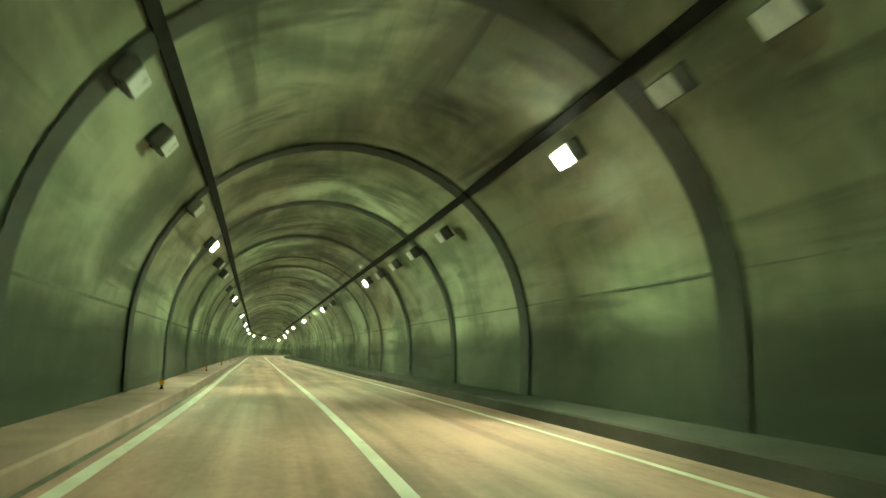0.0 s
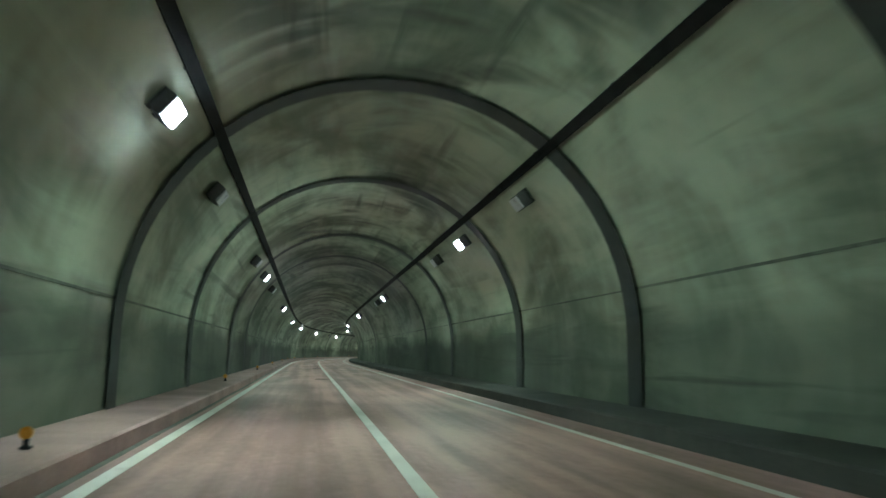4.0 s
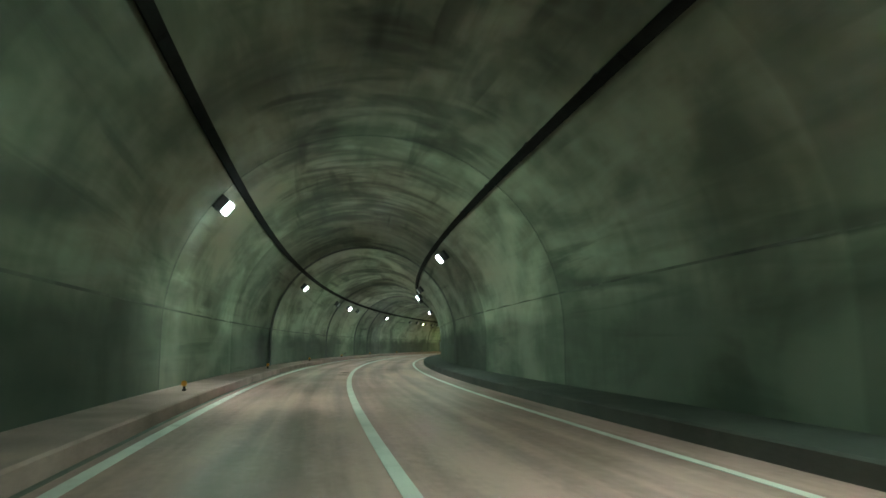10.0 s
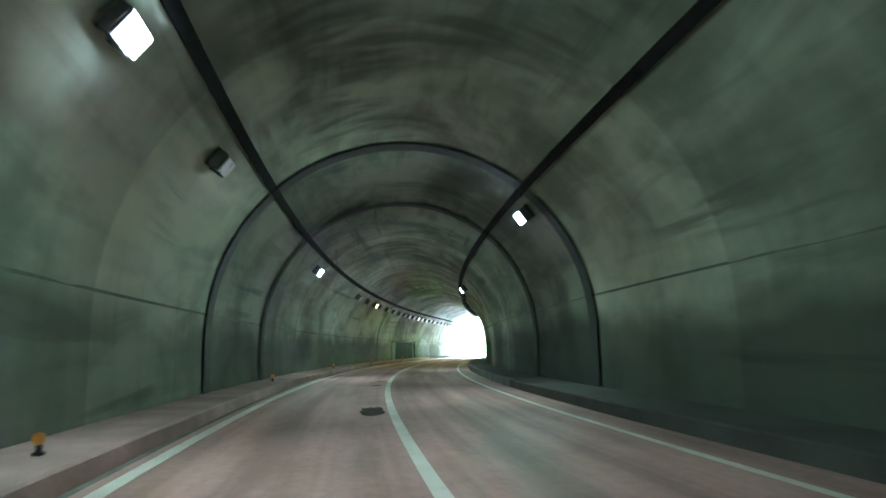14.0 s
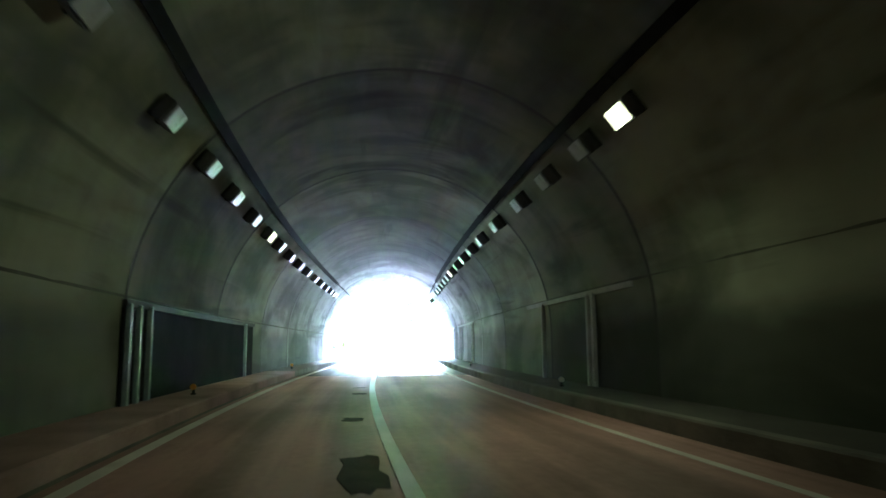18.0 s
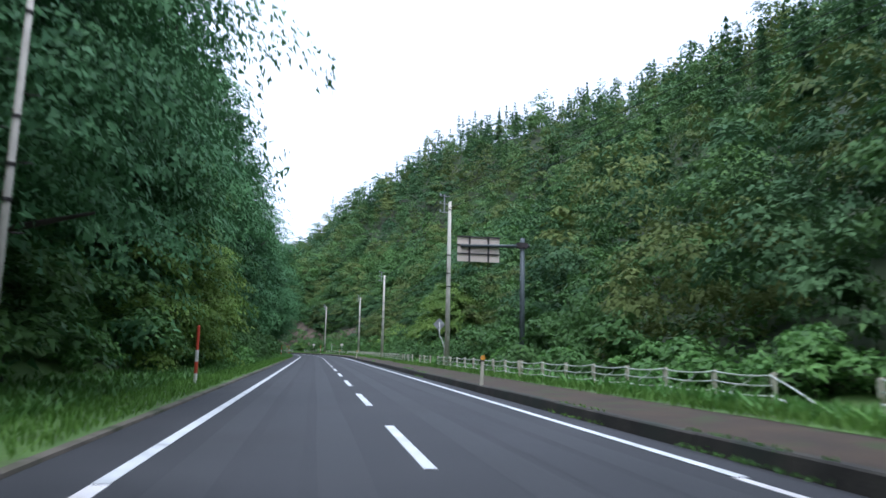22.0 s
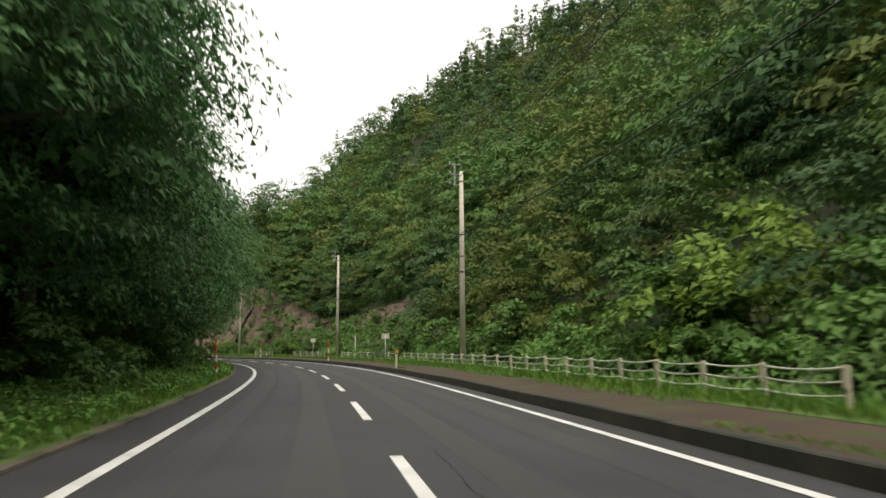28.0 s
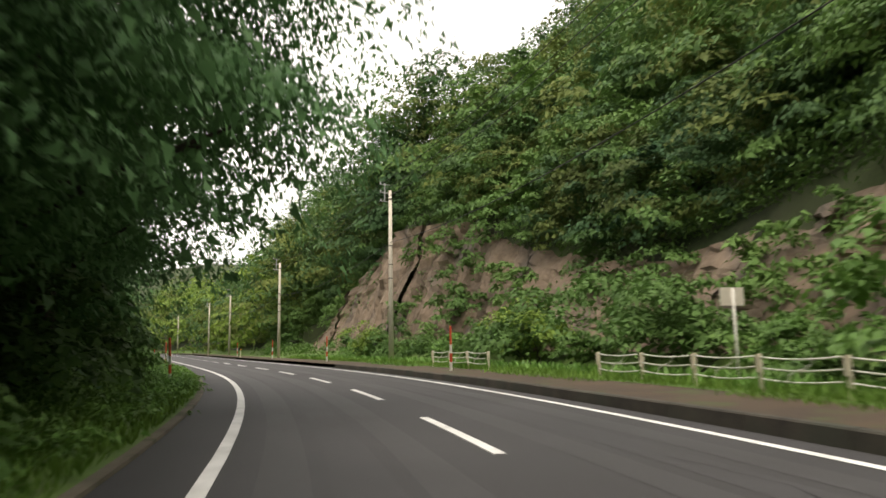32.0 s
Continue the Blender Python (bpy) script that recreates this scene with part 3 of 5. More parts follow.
def lane_strip(name, u, w, mat, label):
    """A faint worn strip of the lane, with feathered width along it."""
    ss = np.arange(338.5, 700, 1.6)
    h = np.array([0.5 * w * (1 + 0.06 * math.sin(q * 0.21) + 0.04 * math.sin(q * 0.5 + u)) for q in ss])
    base = 0.008 * (1 - abs(u) / 3.4) + 0.0035
    a, b = spots(ss, u - h, np.full(len(ss), base)), spots(ss, u + h, np.full(len(ss), base))
    v = np.stack([a, b], 1).reshape(-1, 3)
    put(name, mesh_of(name, v, [(2 * i, 2 * i + 2, 2 * i + 3, 2 * i + 1) for i in range(len(ss) - 1)], mat), kind="structure", label=label, category="road")


for u in (-2.45, -0.95, 1.0, 2.5):
    lane_strip("wheel_track", u, 0.52, M_WORN, "slightly paler worn wheel track")
for u in (-1.7, 1.75):
    lane_strip("lane_middle", u, 0.6, M_OIL, "slightly darker middle of the lane")


def stripe(name, u, w, s0, s1, mat, z=0.006, step=2.5):
    crown = max(0.008 * (1 - abs(u) / 3.4), 0)
    return put(name, sweep_mesh(name, [(u - w / 2, crown + z - 0.006), (u - w / 2, crown + z), (u + w / 2, crown + z), (u + w / 2, crown + z - 0.006)], s0, s1, step, mat),
               kind="structure", label="painted white road line", category="road marking")


stripe("line_left_tunnel", -3.19, 0.18, -40, 339.99, M_TPAINT)
stripe("line_centre_tunnel", -0.11, 0.17, -40, 321.5, M_TPAINT, z=0.010)
stripe("line_centre_mouth", -0.06, 0.16, 330.4, 338.4, M_TPAINT, z=0.010)
stripe("line_right_tunnel", 3.24, 0.13, -40, 339.99, M_TPAINT)
stripe("line_left", -3.19, 0.17, 340, 720, M_PAINT, z=0.012)
stripe("line_right", 3.30, 0.16, 340, 720, M_PAINT, z=0.012)
DASH0 = 340.65
dashes = empty("centre_line_dashes", pose(0, 0, 0), "row of white dashes along the road centre", "road marking", kind="structure")
for i in range(36):
    s = DASH0 + 8.8 * i
    put("dash", sweep_mesh("dash", [(-0.078, 0.008), (-0.075, 0.019), (0.075, 0.019), (0.078, 0.008)], s, s + 4.45, 1.1, M_PAINT), dashes)

walk_l = [(-3.52, -0.02), (-3.52, WALK_Z - 0.03), (-3.56, WALK_Z), (-4.7, WALK_Z + 0.01)]
put("walkway_left", sweep_mesh("walkway_left", walk_l, -40, 304.9, 3, M_WALK_HEADLIT), kind="structure", label="raised walkway along the tunnel wall, light level painted in", category="walkway")
put("walkway_mouth_left", sweep_mesh("walkway_mouth_left", walk_l, 304.92, 333.2, 3, M_TKERB), kind="structure", label="raised grey walkway beside the tunnel mouth", category="walkway")
put("gutter_left", sweep_mesh("gutter_left", [(-3.7, 0.004), (-3.5, 0.004), (-3.46, 0.012), (-3.42, 0.004)], -40, 333, 3, M_TKERB), kind="structure",
    label="dark gutter strip beside the walkway", category="gutter")
walk_r = [(3.98, -0.02), (3.98, WALK_Z - 0.02), (4.03, WALK_Z + 0.01), (4.15, WALK_Z + 0.01), (5.4, WALK_Z + 0.02)]
put("walkway_right", sweep_mesh("walkway_right", walk_r, -40, MOUTH, 3, M_WALK_DIM), kind="structure", label="raised walkway along the tunnel wall, light level painted in", category="walkway")
kerb_t = empty("kerb_tunnel", pose(0, 0, 0), "row of kerb blocks, alternately black and bare near the mouth", "kerb", kind="structure")
for i in range(48):
    a = 238.0 + 2.0 * i
    prof = [(3.955, 0.0), (3.955, WALK_Z - 0.01), (3.975, WALK_Z + 0.018), (4.15, WALK_Z + 0.02), (4.16, WALK_Z), (4.16, 0.0)]
    put("kerb_block", sweep_mesh("kerb_block", prof, a + 0.01, a + 1.99, 1, M_KERBDARK if (a > 306 and i % 2 == 0) else M_TKERB, closed=True, caps=True), kerb_t)
kerb_o = empty("kerb_road", pose(0, 0, 0), "weathered mossy concrete kerb blocks beside the footpath", "kerb", kind="structure")
for i in range(100):
    a = 334.2 + 2.0 * i
    j = 0.006 * math.sin(i * 7.3)
    u0 = 3.98
    prof = [(u0, -0.03), (u0 + 0.02 + j, 0.205 + j), (u0 + 0.05, 0.23 + j), (u0 + 0.19, 0.235 + j), (u0 + 0.2, -0.03)]
    put("kerb_block", sweep_mesh("kerb_block", prof, a + 0.008, a + 1.992, 1, M_KERB, closed=True, caps=True), kerb_o)
put("footpath", sweep_mesh("footpath", [(4.1, 0.205), (4.4, 0.222), (6.1, 0.25), (6.35, 0.24)], 334.1, 720, 2.5, M_FOOTPATH), kind="structure",
    label="brown worn asphalt footpath beside the road", category="footpath")
put("edge_strip_left", sweep_mesh("edge_strip_left", [(-4.2, -0.015), (-4.21, 0.03), (-4.36, 0.035), (-4.42, -0.02)], 336, 720, 2.5, M_EDGE), kind="structure",
    label="low sandy concrete edging beside the verge", category="kerb")


# ---- land form ----
CREST_S = [486, 490, 494, 498, 503, 508, 514, 520, 526, 535, 542, 550, 557, 564, 572, 580, 588]
CREST_Z = [3.5, 5.0, 6.2, 7.6, 6.5, 6.4, 5.6, 5.0, 6.0, 8.0, 11.0, 12.0, 12.4, 10.6, 8.0, 4.5, 2.0]


def wob(s, u):
    return 0.5 * np.sin(s * 0.11 + u * 0.07) + 0.35 * np.sin(s * 0.047 - u * 0.13 + 1.3) + 0.3 * np.sin(s * 0.23 + u * 0.21 + 0.4)


def land(s, u):
    """Height of the ground s along, u right."""
    r = np.interp(u, [4.0, 6.3, 7.2, 9.0, 11.5, 16, 30, 60, 95, 120, 200, 420], [0.2, 0.25, 0.22, 0.0, 0.6, 3.0, 14.0, 44.0, 75.0, 83.0, 78.0, 60.0])
    r = r * np.where(u > 25, np.interp(s, [360, 400, 430, 480, 520, 560, 600, 640, 760], [0.74, 0.78, 0.84, 0.9, 0.99, 1.05, 1.0, 0.7, 0.5]), 1.0)
    crest = np.interp(s, CREST_S, CREST_Z)
    rock = np.where(u < 17, (crest + 0.3) * (u - 12.5) / 5.2 - 2.2, np.maximum(r, crest - 0.9 + 0.9 * np.clip(u - 17, 0, 9)))
    r = np.where((s > 486) & (s < 588) & (u > 11.8), rock, r)
    near = np.clip((s - 420) / 60, 0, 1)
    r = r + near * np.interp(u, [10, 16, 30, 60, 95, 200], [0, 1.0, 3, 4, 2, 0])
    left_rise = 1 - 0.45 * np.clip((s - 425) / 40, 0, 1)
    l = np.interp(-u, [4.0, 4.4, 6.0, 8.0, 10.0, 14, 26, 45, 80, 200, 420], [0.0, 0.03, 0.10, 0.35, 1.2, 4.6, 17.0, 31.0, 36.0, 30.0, 26.0]) * left_rise
    z = np.where(u > 0, r, l)
    far = np.clip((np.abs(u) - 12) / 20, 0, 1)
    return z + wob(s, u) * far * 2.2


gx = np.arange(-520, 521, 7.0)
ex, ey, _ = spot(430, 0)
GX, GY = np.meshgrid(gx + ex, gx + ey, indexing="ij")
sub = slice(0, None, 6)
cxs, cys, phs, sgs = CX[sub], CY[sub], PH[sub], SG[sub]
flat = np.stack([GX.ravel(), GY.ravel()], 1)
near_i = np.concatenate([np.argmin((c[:, :1] - cxs) ** 2 + (c[:, 1:] - cys) ** 2, axis=1) for c in np.array_split(flat, 40)])
dx, dy = flat[:, 0] - cxs[near_i], flat[:, 1] - cys[near_i]
gs = sgs[near_i] - np.sin(phs[near_i]) * dx + np.cos(phs[near_i]) * dy
gu = np.cos(phs[near_i]) * dx + np.sin(phs[near_i]) * dy
gz = land(gs, gu) - np.where(np.abs(gu) < 46, 5.0, 0.25)
gz = np.where(np.abs(gu) < 14, np.minimum(gz, -1.2), gz)
hill_over = np.clip((MOUTH - 2 - gs) / 25, 0, 1) * 30 * np.clip((80 - np.abs(gu)) / 30, 0, 1)
gz = gz + hill_over
nG = len(gx)
keep = ~((gs < MOUTH + 9) & (np.abs(gu) < 20))
vid = np.arange(nG * nG).reshape(nG, nG)
fs = np.stack([vid[:-1, :-1], vid[1:, :-1], vid[1:, 1:], vid[:-1, 1:]], -1).reshape(-1, 4)
fs = fs[keep[fs].all(1)]
put("ground", mesh_of("ground", np.column_stack([flat, gz]), fs, M_SOIL, smooth=True), kind="structure", label="leafy forest ground of a steep valley", category="ground")


def slope(name, us, mat, label):
    """A strip of land along the road following land()."""
    ss = np.arange(334.2, 720, 2.5)
    S, U = np.meshgrid(ss, np.array(us, float), indexing="ij")
    pts = spots(S.ravel(), U.ravel(), land(S.ravel(), U.ravel()))
    m = len(us)
    f = [(i * m + j, (i + 1) * m + j, (i + 1) * m + j + 1, i * m + j + 1) for i in range(len(ss) - 1) for j in range(m - 1)]
    put(name, mesh_of(name, pts, f, mat, True), kind="structure", label=label, category="ground")


slope("verge_left", (-4.36, -5, -6, -7, -8, -9, -10.5), M_VERGE, "grassy verge rising to the trees")
slope("slope_left", (-10.5, -12, -14, -17, -20, -24, -28, -34, -40, -50), M_SOIL, "leafy wooded slope")
slope("verge_right", (6.3, 7.2, 8, 9.0, 10.2, 11.5), M_VERGE, "weedy ground behind the fence")
slope("slope_right", (11.5, 12.2, 13, 14, 15, 16.9, 17.2, 19, 22, 26, 31, 37, 43, 50), M_SOIL, "leafy wooded hillside")


# ---- tunnel fittings ----
def lamp_parts(name, lens_mat, lens_label):
    """A boxy tunnel lamp on two brackets; x points inward from the wall, y along the tunnel."""
    root = empty(name, pose(0, 0, 0), lens_label, "tunnel lamp")
    bm = box_bm(-0.10, 0.12, -0.34, 0.34, -0.19, 0.19, 0.03)
    housing = part("housing", bm, M_HOUSING, root, "dark metal lamp housing")
    bm = box_bm(0.115, 0.15, -0.30, 0.30, -0.165, 0.165, 0.012)
    part("lens", bm, lens_mat, housing, "flat lamp glass")
    for y in (-0.2, 0.2):
        bm = box_bm(-0.22, -0.08, y - 0.03, y + 0.03, -0.20, 0.20, 0.006)
        part("bracket", bm, M_STRAP, root)
    return root


proto = {
    "on": lamp_parts("tunnel_lamp", M_LENS_ON, "lit white tunnel lamp on the vault"),
    "warm": lamp_parts("tunnel_lamp", M_LENS_WARM, "lit yellowish tunnel lamp on the vault"),
    "off": lamp_parts("tunnel_lamp", M_LENS_OFF, "unlit grey tunnel lamp on the vault"),
}
OFF_LEFT = [9.5, 12.5, 18.3, 30.2, 34.3, 43, 53, 57.2, 79.1, 91.4, 104.2, 214.8, 227.4, 262, 266.7, 273.2, 277.2, 280.9, 284.5, 287.5, 290.3, 293.2, 298.6,
            301.5, 304.5, 307.5, 310.7, 313.7, 316.6, 319.3, 322.7]
OFF_RIGHT = [6.0, 8.2, 20.8, 25.2, 28.8, 32.5, 53.8, 78.8, 90.4, 115.2, 201.7, 214.1, 263.6, 267.4, 271.7, 275.3, 279, 286, 288.6, 291.3, 294.7, 297.9, 300.6, 303.2,
             306, 311.2, 313.4, 315.8, 318.2, 320.5, 323.2, 332.3]
for (u, z), sgn, lit, off, tilt in ((LAMP_L, 1, LIT_LEFT, OFF_LEFT, 38), (LAMP_R, -1, LIT_RIGHT, OFF_RIGHT, 38)):
    for s in lit + off:
        kind_ = ("warm" if s > 262 else "on") if s in lit else "off"
        m = pose(*spot(s, u, z), 0, 0, math.degrees(way(s)) + (0 if sgn > 0 else 180)) @ pose(0, 0, 0, 0, tilt, 0)
        tagged(copy_thing(proto[kind_], m), group="tunnel lamps")
for p in proto.values():
    for o in (*p.children_recursive, p):
        bpy.data.objects.remove(o)

# cable ducts under the vault, with hangers
for u, z, nm in ((-3.04, 5.36, "left"), (3.47, 5.52, "right")):
    duct = empty("cable_duct", pose(0, 0, 0), "black cable duct running along the tunnel vault", "cable duct", group="cable ducts")
    ang = math.atan2(z - SPRING, u - AXIS)
    cu, su = math.cos(ang), math.sin(ang)
    prof = [(u + a * cu - b * su, z + a * su + b * cu) for a, b in ((-0.06, -0.10), (0.10, -0.10), (0.10, 0.10), (-0.06, 0.10))]
    a = -40.0
    while a < MOUTH - 3:
        b = min(a + 12.0, MOUTH - 0.8)
        thin = 1.0 if a < 316 else 0.4
        pr = [(u + (x - u) * thin, z + (y - z) * thin) for x, y in prof] if thin < 1 else prof
        put("duct_length", sweep_mesh("duct_length", pr, a, b - 0.03, 2, M_CABLE, closed=True, caps=True), duct)
        for s in np.arange(a + 1, b, 4.0):
            bm = box_bm(-0.02, 0.16, -0.03, 0.03, -0.12, 0.12)
            part("hanger", bm, M_STRAP, duct, m=pose(*spot(s, u, z), 0, -math.degrees(ang), math.degrees(way(s))))
        a = b

# reflectors on the walkway edge
def reflector(s, u, z, mat, label):
    r = empty("road_reflector", on_road(s, u, z), label, "reflector", group="walkway reflectors")
    part("foot", box_bm(-0.05, 0.05, -0.05, 0.05, 0, 0.04, 0.01), M_IRON, r)
    part("stem", box_bm(-0.025, 0.025, -0.025, 0.025, 0.03, 0.13, 0.008), M_IRON, r)
    bm = bmesh.new()
    bmesh.ops.create_cone(bm, cap_ends=True, segments=14, radius1=0.065, radius2=0.065, depth=0.03, matrix=pose(0, -0.02, 0.17, 90))
    part("disc", bm, mat, r, "round reflector disc")


for s in (20, 37.5, 54.2, 71, 88.8, 104.8, 122, 141.5, 156.6, 172.3, 189, 205.4, 222, 239, 256, 273, 290, 307.8, 332.4):
    reflector(s, -4.05, WALK_Z + 0.005, M_YELLOW, "amber reflector on the tunnel walkway")
for s in (291, 308.8, 326.5):
    reflector(s, 4.5, WALK_Z + 0.012, M_WHITE, "pale reflector on the tunnel walkway")

# recesses as flat black shade with pipes in the lower walls, and pale framed panels near the mouth
def wall_frame(s0, s1, side, ztop, posts, label, dark):
    fr = empty("wall_recess" if dark else "wall_panel", pose(0, 0, 0), label, "recess" if dark else "panel")
    u = AXIS + side * (RAD - 0.03)
    # No depth here: a black sheet on the wall paints the recess shade
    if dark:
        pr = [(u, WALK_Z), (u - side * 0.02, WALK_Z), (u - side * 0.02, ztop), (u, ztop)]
        put("recess_back", sweep_mesh("recess_back", pr, s0, s1, 1, M_GAP_BLACK, closed=True, caps=True), fr)
    pr = [(u + side * 0.01, ztop - 0.06), (u - side * 0.07, ztop - 0.06), (u - side * 0.09, ztop + 0.06), (u + side * 0.01, ztop + 0.06)]
    put("top_strip", sweep_mesh("top_strip", pr, s0, s1, 1, M_STRAP if dark else M_PANEL, closed=True, caps=True), fr)
    for s in posts:
        part("pipe" if dark else "post", box_bm(-0.05, 0.05, -0.07, 0.07, WALK_Z, ztop, 0.015), M_DUCTBLUE if dark else M_PANEL, fr,
             m=on_road(s, u - side * 0.06, 0))


wall_frame(286.9, 301.0, -1, 2.08, (287.1, 287.7, 288.4, 299.3), "wall recess painted as flat black shade, with pale blue pipes", True)
wall_frame(288.0, 298.0, 1, 2.55, (290.6, 291.0, 295.7), "pale pipes under a strip on the tunnel wall", False)
wall_frame(314.0, 325.2, 1, 2.58, (314.5, 321.3, 323.4), "pale frame on the tunnel wall", False)
wall_frame(327.7, 332.2, 1, 2.58, (327.9,), "pale frame on the tunnel wall", False)

# iron covers and patched slots in the tunnel road
def road_patch(s, u, w, l, seed, mat=None):
    """A ragged dark mend in the pavement, a thin skin with an uneven rim."""
    rng = random.Random(seed)
    n = 18
    rim = []
    for k in range(n):
        a = 2 * math.pi * k / n
        q = 1 / max(abs(math.cos(a)), abs(math.sin(a))) ** 0.6
        rim.append((w * q * math.cos(a) * rng.uniform(0.72, 1.1), l * q * math.sin(a) * rng.uniform(0.72, 1.1)))
    v = [(x * 1.04, y * 1.04, 0.0) for x, y in rim] + [(x, y, 0.006) for x, y in rim]
    f = [(k, (k + 1) % n, n + (k + 1) % n, n + k) for k in range(n)] + [tuple(range(n, 2 * n))]
    put("road_patch", mesh_of("road_patch", v, f, mat or M_MEND), m=on_road(s, u, 0.009), label="faint ragged mend in the worn pavement" if mat else "dark ragged mend in the road surface", category="road patch")


for i, s in enumerate((187, 189.5, 213.5, 216, 218, 240, 243.5, 262.5, 265, 270.6, 272, 273.6, 279.2, 286.5, 293.2, 296, 306.3, 307.2, 308.6, 312.2, 314, 315.5, 318, 319.6, 322, 324.4)):
    road_patch(s, -0.5 + 0.06 * math.sin(i * 2.3), 0.2, 0.2 + 0.25 * ((s * 7) % 1.0), i)
for s, l in ((229.3, 1.0), (268.4, 0.6), (281.3, 1.2)):
    road_patch(s, -0.52, 0.24, l, int(s))
for s, l in ((120.2, 2.6), (97.5, 0.9)):
    road_patch(s, -0.55, 0.33, l, int(s), M_FAINT)


def road_crack(points, width, seed):
    """A jagged open crack, a shallow dark groove lying in the pavement."""
    rng = random.Random(seed)
    v, f = [], []
    for i in range(len(points) - 1):
        (s0, u0), (s1, u1) = points[i], points[i + 1]
        n = max(2, int(math.hypot(s1 - s0, u1 - u0) / 0.18))
        for k in range(n):
            t = k / n
            s, u = s0 + (s1 - s0) * t + rng.uniform(-0.04, 0.04), u0 + (u1 - u0) * t + rng.uniform(-0.04, 0.04)
            w = width * rng.uniform(0.3, 1.3) / 4
            dx, dy = (u1 - u0), (s1 - s0)
            ln_ = math.hypot(dx, dy)
            v += [spot(s + dx / ln_ * w, u - dy / ln_ * w, 0.0125), spot(s - dx / ln_ * w, u + dy / ln_ * w, 0.0125)]
    f = [(2 * i, 2 * i + 1, 2 * i + 3, 2 * i + 2) for i in range(len(v) // 2 - 1)]
    put("road_crack", mesh_of("road_crack", v, f, M_GAP_BLACK), label="jagged dark crack in the old pavement", category="crack")


for i, (pts, w) in enumerate((([(333.2, -3.0), (333.5, -1.2), (333.1, 0.4), (333.6, 2.6)], 0.02), ([(322.0, -0.1), (325.0, -0.04), (328.0, -0.12)], 0.03), ([(120.0, -0.45), (124.0, -0.5), (127.0, -0.42)], 0.04), ([(416.0, 0.42), (421.0, 0.5), (428.0, 0.45), (434.0, 0.52)], 0.02), ([(494.0, 1.2), (496.5, 1.9), (498.6, 1.7)], 0.02))):
    road_crack(pts, w, i)


# ---- roadside posts, poles, signs ----
def band_post(s, u, z, h=1.75, lean=0.0, r=0.055):
    p = empty("snow_pole", on_road(s, u, z, lean=lean), "red and white banded snow marker post", "marker post", group="snow poles")
    cuts = np.linspace(0, h, 6)
    for i in range(5):
        rr = r if i < 3 else r * 0.82
        bm = bmesh.new()
        bmesh.ops.create_cone(bm, cap_ends=True, segments=14, radius1=rr, radius2=rr, depth=cuts[i + 1] - cuts[i], matrix=pose(0, 0, (cuts[i] + cuts[i + 1]) / 2))
        part("red_band" if i % 2 == 0 and i != 0 or i == 4 else "white_band", bm, M_RED if i in (1, 3) or i == 4 and False else (M_WHITE if i in (0, 2) else M_RED), p)
    bm = bmesh.new()
    bmesh.ops.create_uvsphere(bm, u_segments=12, v_segments=6, radius=r * 0.82, matrix=pose(0, 0, h))
    part("cap", bm, M_RED, p)


for s, u, ln in ((356.7, -5.0, 0), (436.0, -5.8, 1.5), (459.3, -4.85, -3), (483, -5.6, -2), (497.5, -5.2, -1), (520.2, -5.4, -2), (540, -5.4, 1), (562, -5.4, 0)):
    band_post(s, u, 0.06, 1.85 if s < 400 else 1.62, ln)
for s, u in ((488.5, 4.5), (518.5, 5.2), (541.5, 5.3), (563, 5.4), (588, 5.4)):
    band_post(s, u, 0.23, 1.75, 0)


def delineator(s, u, z):
    p = empty("delineator_post", on_road(s, u, z, lean=2), "cream post with an amber reflector on the footpath edge", "delineator", group="delineators")
    bm = bmesh.new()
    bmesh.ops.create_cone(bm, cap_ends=True, segments=14, radius1=0.062, radius2=0.055, depth=0.78, matrix=pose(0, 0, 0.39))
    part("stem", bm, M_FENCE, p)
    bm = bmesh.new()
    bmesh.ops.create_cone(bm, cap_ends=True, segments=14, radius1=0.062, radius2=0.062, depth=0.05, matrix=pose(0, 0, 0.79))
    part("collar", bm, M_DARKSTEEL, p)
    bm = bmesh.new()
    bmesh.ops.create_cone(bm, cap_ends=True, segments=18, radius1=0.085, radius2=0.085, depth=0.045, matrix=pose(0, -0.01, 0.88, 90))
    bmesh.ops.bevel(bm, geom=bm.edges[:], offset=0.006, segments=1, affect="EDGES")
    part("reflector", bm, M_YELLOW, p, "round amber reflector")


for s, u in ((355.55, 4.07), (425.2, 4.08), (462.6, 4.15), (577, 4.3)):
    delineator(s, u, 0.22)


